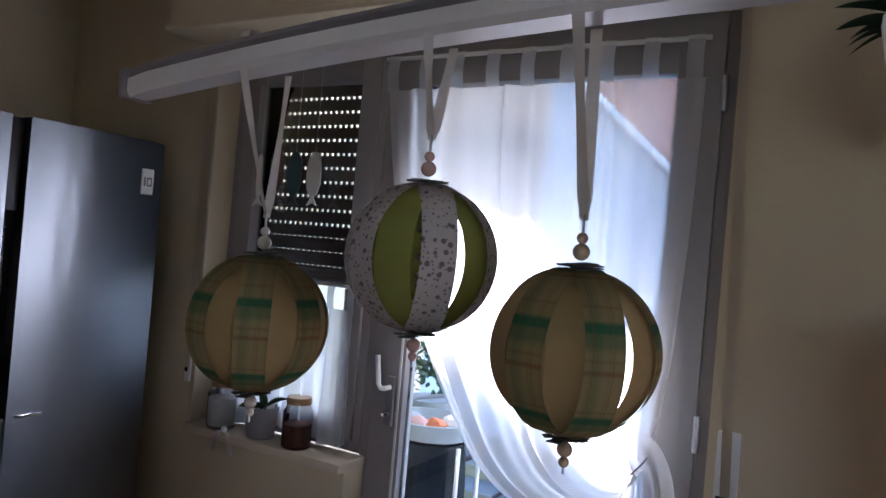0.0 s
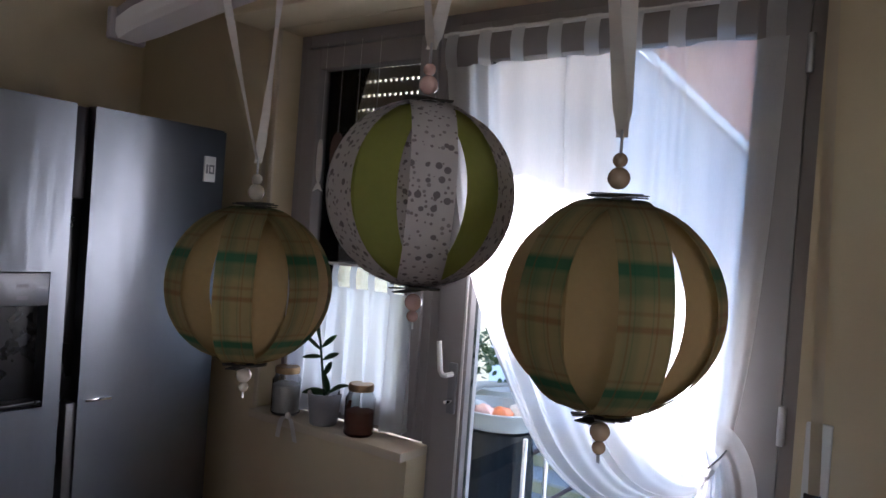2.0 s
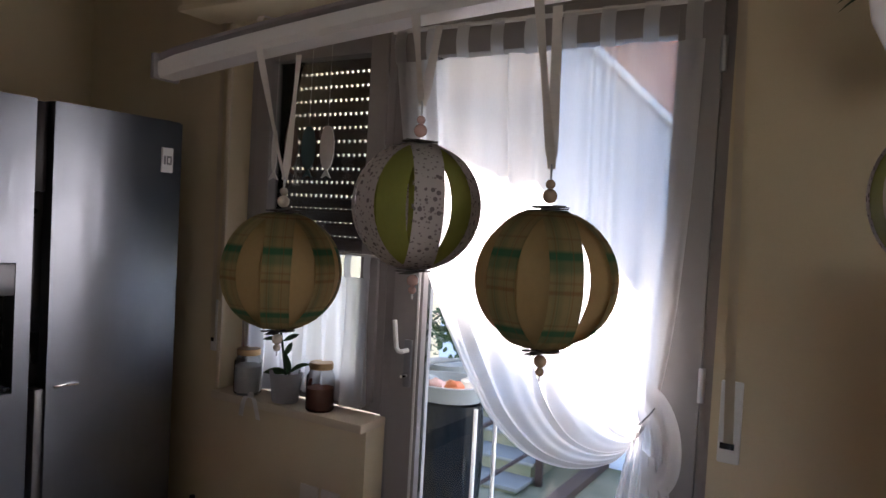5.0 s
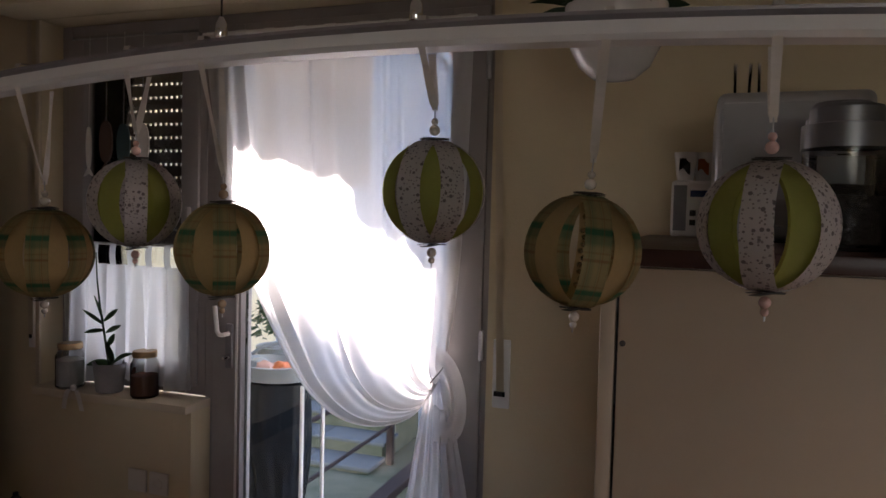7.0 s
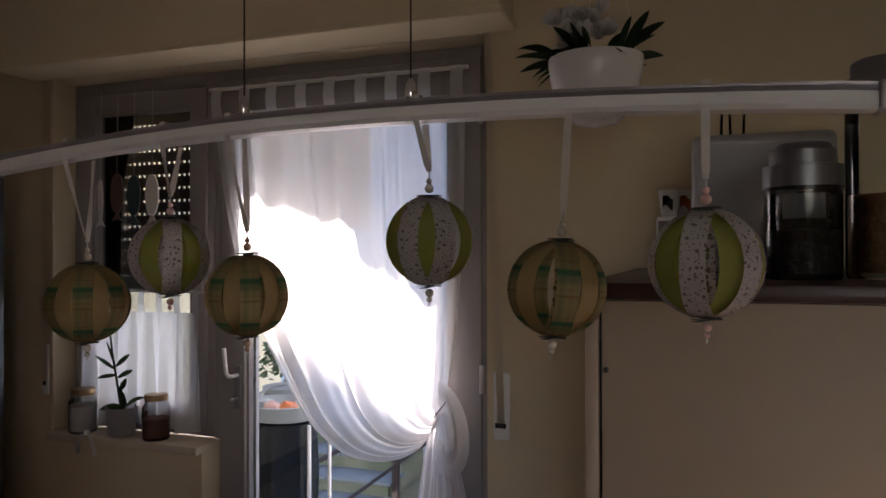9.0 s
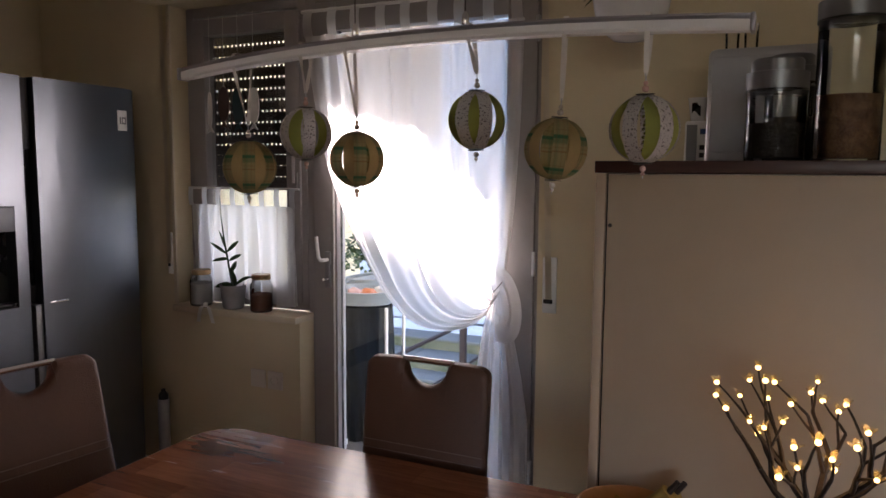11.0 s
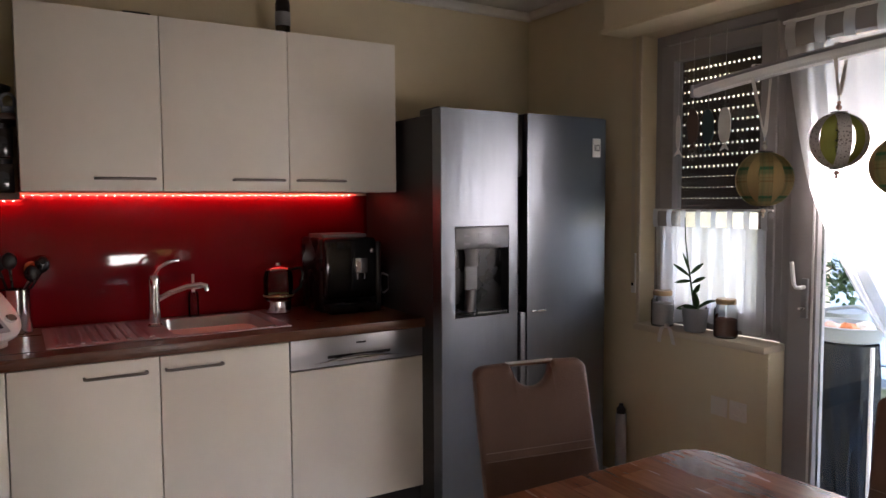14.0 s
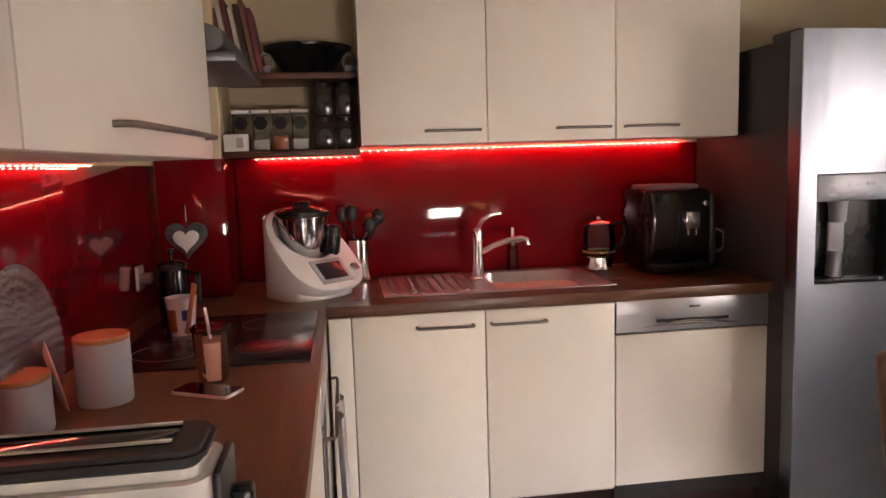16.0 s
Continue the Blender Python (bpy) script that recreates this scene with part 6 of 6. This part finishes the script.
part("relief", sheet(relief, 252, 50), M_PRESS, gp, "pressed glass knobbles", m=pose(0, 0, 0, -82, 0, 0))
op = thing("oval_dish", "white oval dish with a blue motif standing upright", "dish", "", (-0.235, -0.62, WZ + 0.078))
part("dish", lathe([(0.0, 0.0), (0.055, 0.0), (0.075, 0.010), (0.076, 0.013), (0.055, 0.004), (0, 0.003)], 36, False), M_CERAM, op, m=Matrix.Diagonal((0.75, 0.8, 1.0, 1)) @ pose(0, 0, 0, -75, 0, 25))
part("motif", lathe([(0.02, 0.0), (0.02, 0.0008), (0, 0.001)], 16), mat("blue_motif", (0.05, 0.16, 0.40), 0.4), op, m=T((0.0, 0.010, -0.01)) @ pose(0, 0, 0, -75, 0, 25))
ts = thing("toaster", "long-slot toaster with a pale side and dark top on the worktop", "toaster", "", (0.437, -0.395, WZ + 0.0003), -90)
part("housing", prism(round_rect(-0.205, -0.060, 0.205, 0.060, 0.030, 6), 0.012, 0.172, 0.012), M_WHITE, ts, "pale grey side walls")
part("top_frame", prism(round_rect(-0.200, -0.052, 0.203, 0.052, 0.026, 6), 0.1725, 0.190, 0.006), M_DARKM, ts, "dark metal top")
part("slot", box(-0.165, -0.030, 0.1905, 0.165, 0.022, 0.1915, 0.0004), M_GLOSSB, ts, "dark bread slot")
for y in (-0.030, 0.022):
    part("slot_wire", tube([(-0.165, y, 0.193), (0.165, y, 0.193)], 0.003, 8), M_CHROME, ts)
part("end_cap", box(-0.216, -0.045, 0.012, -0.2055, 0.045, 0.165, 0.005), M_DARKM, ts)
part("lever", box(-0.240, -0.020, 0.100, -0.2165, 0.012, 0.128, 0.006), M_BLACK, ts, "black push lever")
part("foot_frame", box(-0.19, -0.05, 0, 0.19, 0.05, 0.0118, 0.003), M_BLACK, ts)

# ---- outside ----
structure("ground", box(-60, 4.6, -1.75, 60, 120, -1.60), M_MOSS, "mossy garden ground", "ground")
structure("balcony", box(-3.0, 2.845, -0.25, 3.5, 3.75, -0.05), M_DECK, "dark wooden balcony floor", "balcony")
tub = thing("plastic_tub", "pale plastic tub with packages on a stand", "tub")
part("tub", lathe([(0.150, 0.0), (0.160, 0.004), (0.178, 0.062), (0.186, 0.065), (0.186, 0.070), (0.172, 0.070), (0.152, 0.008), (0, 0.006)], 36, False), M_BIN, tub, m=T((-0.355, 3.20, 0.775)) @ Matrix.Diagonal((1, 0.85, 1, 1)))
part("handle_arch", tube([(-0.535, 3.26, 0.84), (-0.48, 3.30, 0.885), (-0.36, 3.33, 0.91), (-0.24, 3.30, 0.885), (-0.19, 3.26, 0.84)], 0.009, 8), M_BIN, tub)
for i, (dx, dy, material) in enumerate(((0.05, -0.04, M_ORANGE), (-0.07, -0.02, M_BIN), (0.08, 0.05, M_PETAL), (-0.01, -0.06, M_PINK))):
    pk = thing("snack_packet", "crumpled plastic packet lying in the tub", "packet", "packets in the tub", (-0.355 + dx, 3.20 + dy, 0.826))
    bb = bead(0.040, 16)
    for v in bb.verts:
        v.co *= 1 + 0.30 * noise.noise(v.co * 55 + Vector((i * 3, 0, 0)))
    part("wrap", bb, material, pk, m=Matrix.Diagonal((1.2, 0.8, 0.75, 1)))
bag = thing("bag_stand", "metal stand with a hanging blue-grey bag", "bag stand")


def bag_fn(u, v):
    a = 2 * math.pi * u
    r = 0.155 + (0.010 * math.sin(9 * a + 4 * v) + 0.007 * math.sin(17 * a - 6 * v + 1)) * (0.3 + v) - 0.035 * v * v + 0.012 * math.sin(5 * v)
    return Vector((-0.355 + r * math.cos(a), 3.20 + 0.85 * r * math.sin(a), 0.765 - 0.70 * v))


part("bag", sheet(bag_fn, 60, 14, 0.002), M_BAG, bag)
for x, y in ((-0.175, 3.12), (-0.53, 3.12), (-0.53, 3.30), (-0.175, 3.30)):
    part("post", tube([(x, y, -0.045), (x, y, 0.77)], 0.009, 8), M_WHITE, bag)
bush = thing("potted_bush", "small green bush in a pale pot", "plant", "", (-0.50, 3.46, 0.62))
part("pot", lathe([(0.08, -0.66), (0.085, 0.10), (0.11, 0.24), (0.10, 0.24), (0.0, 0.20)], 24), M_BIN, bush)
rng = random.Random(8)
cr = bmesh.new()
for i in range(240):
    a, b_, r = rng.uniform(0, 6.28), rng.uniform(-0.4, 1.4), 0.13 * rng.random() ** 0.4
    c = Vector((r * math.cos(a) * math.cos(b_), r * math.sin(a) * math.cos(b_), 0.33 + r * 1.2 * math.sin(b_)))
    s = sheet(lambda u, v: Vector(((u - 0.5) * 0.022 * math.sin(math.pi * (0.1 + 0.85 * v)), 0.04 * v, 0.008 * v * v)), 2, 3)
    join(cr, s, T(c) @ pose(0, 0, 0, rng.uniform(-60, 60), rng.uniform(-40, 40), math.degrees(a) - 90))
part("foliage", cr, M_LEAF, bush)
st = tagged(new("garden_steps"), "weathered stone garden steps with mossy risers", "steps", kind="structure")
for i in range(7):
    z0, y0 = -1.52 + 0.185 * i, 8.15 + 0.42 * i
    for k in range(2):
        part("tread", box(-3.95 + 0.9 * k, y0 - 0.03, z0 - 0.045, -3.06 + 0.9 * k, y0 + 0.45, z0 + 0.006 * (k - i % 2), 0.010), M_STONE, st)
    part("riser", box(-3.90, y0, -1.6, -2.20, y0 + 0.42, z0 - 0.045), M_MOSS, st, smooth=False)
rl = tagged(new("garden_railing"), "rusty brown garden railing along the steps", "railing", kind="structure")
for y in (6.1, 8.55, 11.0):
    part("post", box(-2.14, y, -1.6, -2.06, y + 0.08, -0.48, 0.005), M_RUST, rl)
part("handrail", tube([(-2.1, 5.0, -0.53), (-2.1, 11.2, -0.53)], 0.025, 10), M_RUST, rl)
part("lower_rail", tube([(-2.1, 5.0, -1.11), (-2.1, 11.2, -1.11)], 0.022, 8), M_RUST, rl)
structure("kerb", box(-1.80, 5.0, -1.60, -1.62, 14.0, -1.50, 0.012), M_RUST, "dark wooden kerb beside the garden steps", "kerb")
structure("wall_balcony", box(-1.25, 2.845, -0.049, -1.05, 4.3, 3.4), M_YWALL, "pale yellow rendered side wall of the balcony", "wall")
# upright cloth board added outside: its cut edge shapes the shade on the curtain
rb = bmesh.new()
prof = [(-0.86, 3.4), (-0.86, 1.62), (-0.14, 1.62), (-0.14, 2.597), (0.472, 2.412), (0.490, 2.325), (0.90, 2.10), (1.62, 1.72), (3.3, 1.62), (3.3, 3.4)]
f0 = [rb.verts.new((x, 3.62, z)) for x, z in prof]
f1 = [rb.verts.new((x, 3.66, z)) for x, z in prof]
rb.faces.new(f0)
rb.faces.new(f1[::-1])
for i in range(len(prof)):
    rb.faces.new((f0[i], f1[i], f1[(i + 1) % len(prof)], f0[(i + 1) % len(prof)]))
structure("awning", rb, M_SHADE, "upright pale cloth board added to shade the upper curtain", "awning")
# shade wall added to the north-east: its gable slope ends the curtain's sunlit band
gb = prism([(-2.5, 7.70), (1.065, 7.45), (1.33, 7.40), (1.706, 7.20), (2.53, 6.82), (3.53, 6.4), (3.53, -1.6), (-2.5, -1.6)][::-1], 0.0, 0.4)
structure("shade_gable", gb, M_HOUSE, "gable-shaped wall added to shade the garden and lower curtain", "house").matrix_world = pose(0, 11.0, 0, 90)
nh = tagged(new("neighbour_house"), "neighbouring house with a steep terracotta roof", "house", kind="structure")
part("gable_wall", prism([(-7.6, -1.6), (0.2, -1.6), (0.2, 1.54), (-3.3, 4.90), (-7.6, 4.90)], 0.0, 0.3), M_HOUSE, nh, smooth=False, m=pose(0, 10.1, 0, 90))
rf = bmesh.new()
verge = [Vector((0.57, 9.6, 1.275)), Vector((-3.87, 9.6, 5.52))]
rise = Vector((0.7, 0.9, 2.2))
thick = Vector((0.0, 0.0, 0.16))
rv = [rf.verts.new(p) for p in (verge[0], verge[1], verge[1] + rise, verge[0] + rise, verge[0] + thick, verge[1] + thick, verge[1] + rise + thick, verge[0] + rise + thick)]
for f in ((0, 1, 2, 3), (7, 6, 5, 4), (0, 4, 5, 1), (3, 2, 6, 7), (0, 3, 7, 4), (1, 5, 6, 2)):
    rf.faces.new([rv[i] for i in f])
part("roof", rf, M_ROOF, nh, smooth=False)
part("verge_board", tube([verge[0] + Vector((0, -0.05, 0.05)), verge[1] + Vector((0, -0.05, 0.05))], 0.05, 8), M_WHITE, nh, "pale verge board")
for r_ in range(12):
    k = (r_ + 0.5) / 12
    part("tile_course", tube([verge[0] + rise * k + Vector((0, -0.03, 0.02)), verge[1] + rise * k + Vector((0, -0.03, 0.02))], 0.035, 6), M_ROOF, nh)

rng = random.Random(21)
vs, fs = [], []
# hedge height raised to keep the sun off the steps and railing
for i in range(14000):
    x, y = rng.uniform(-14, 14), rng.uniform(10.9, 11.9)
    z = -1.6 + rng.uniform(0, 4.0 + 0.5 * math.sin(x * 0.9))
    p = Vector((x, y, z))
    a, b_ = rng.uniform(0, 6.28), rng.uniform(-1, 1)
    d = Vector((math.cos(a), math.sin(a), b_)) * 0.10
    e = Vector((-math.sin(a), math.cos(a), rng.uniform(-1, 1))) * 0.05
    k = len(vs)
    vs += [p - d, p + e, p + d, p - e]
    fs.append((k, k + 1, k + 2, k + 3))
me = bpy.data.meshes.new("hedge")
me.from_pydata([tuple(v) for v in vs], [], fs)
me.materials.append(M_HEDGE)
tagged(new("hedge", me), "dense green garden hedge", "hedge", kind="stuff")
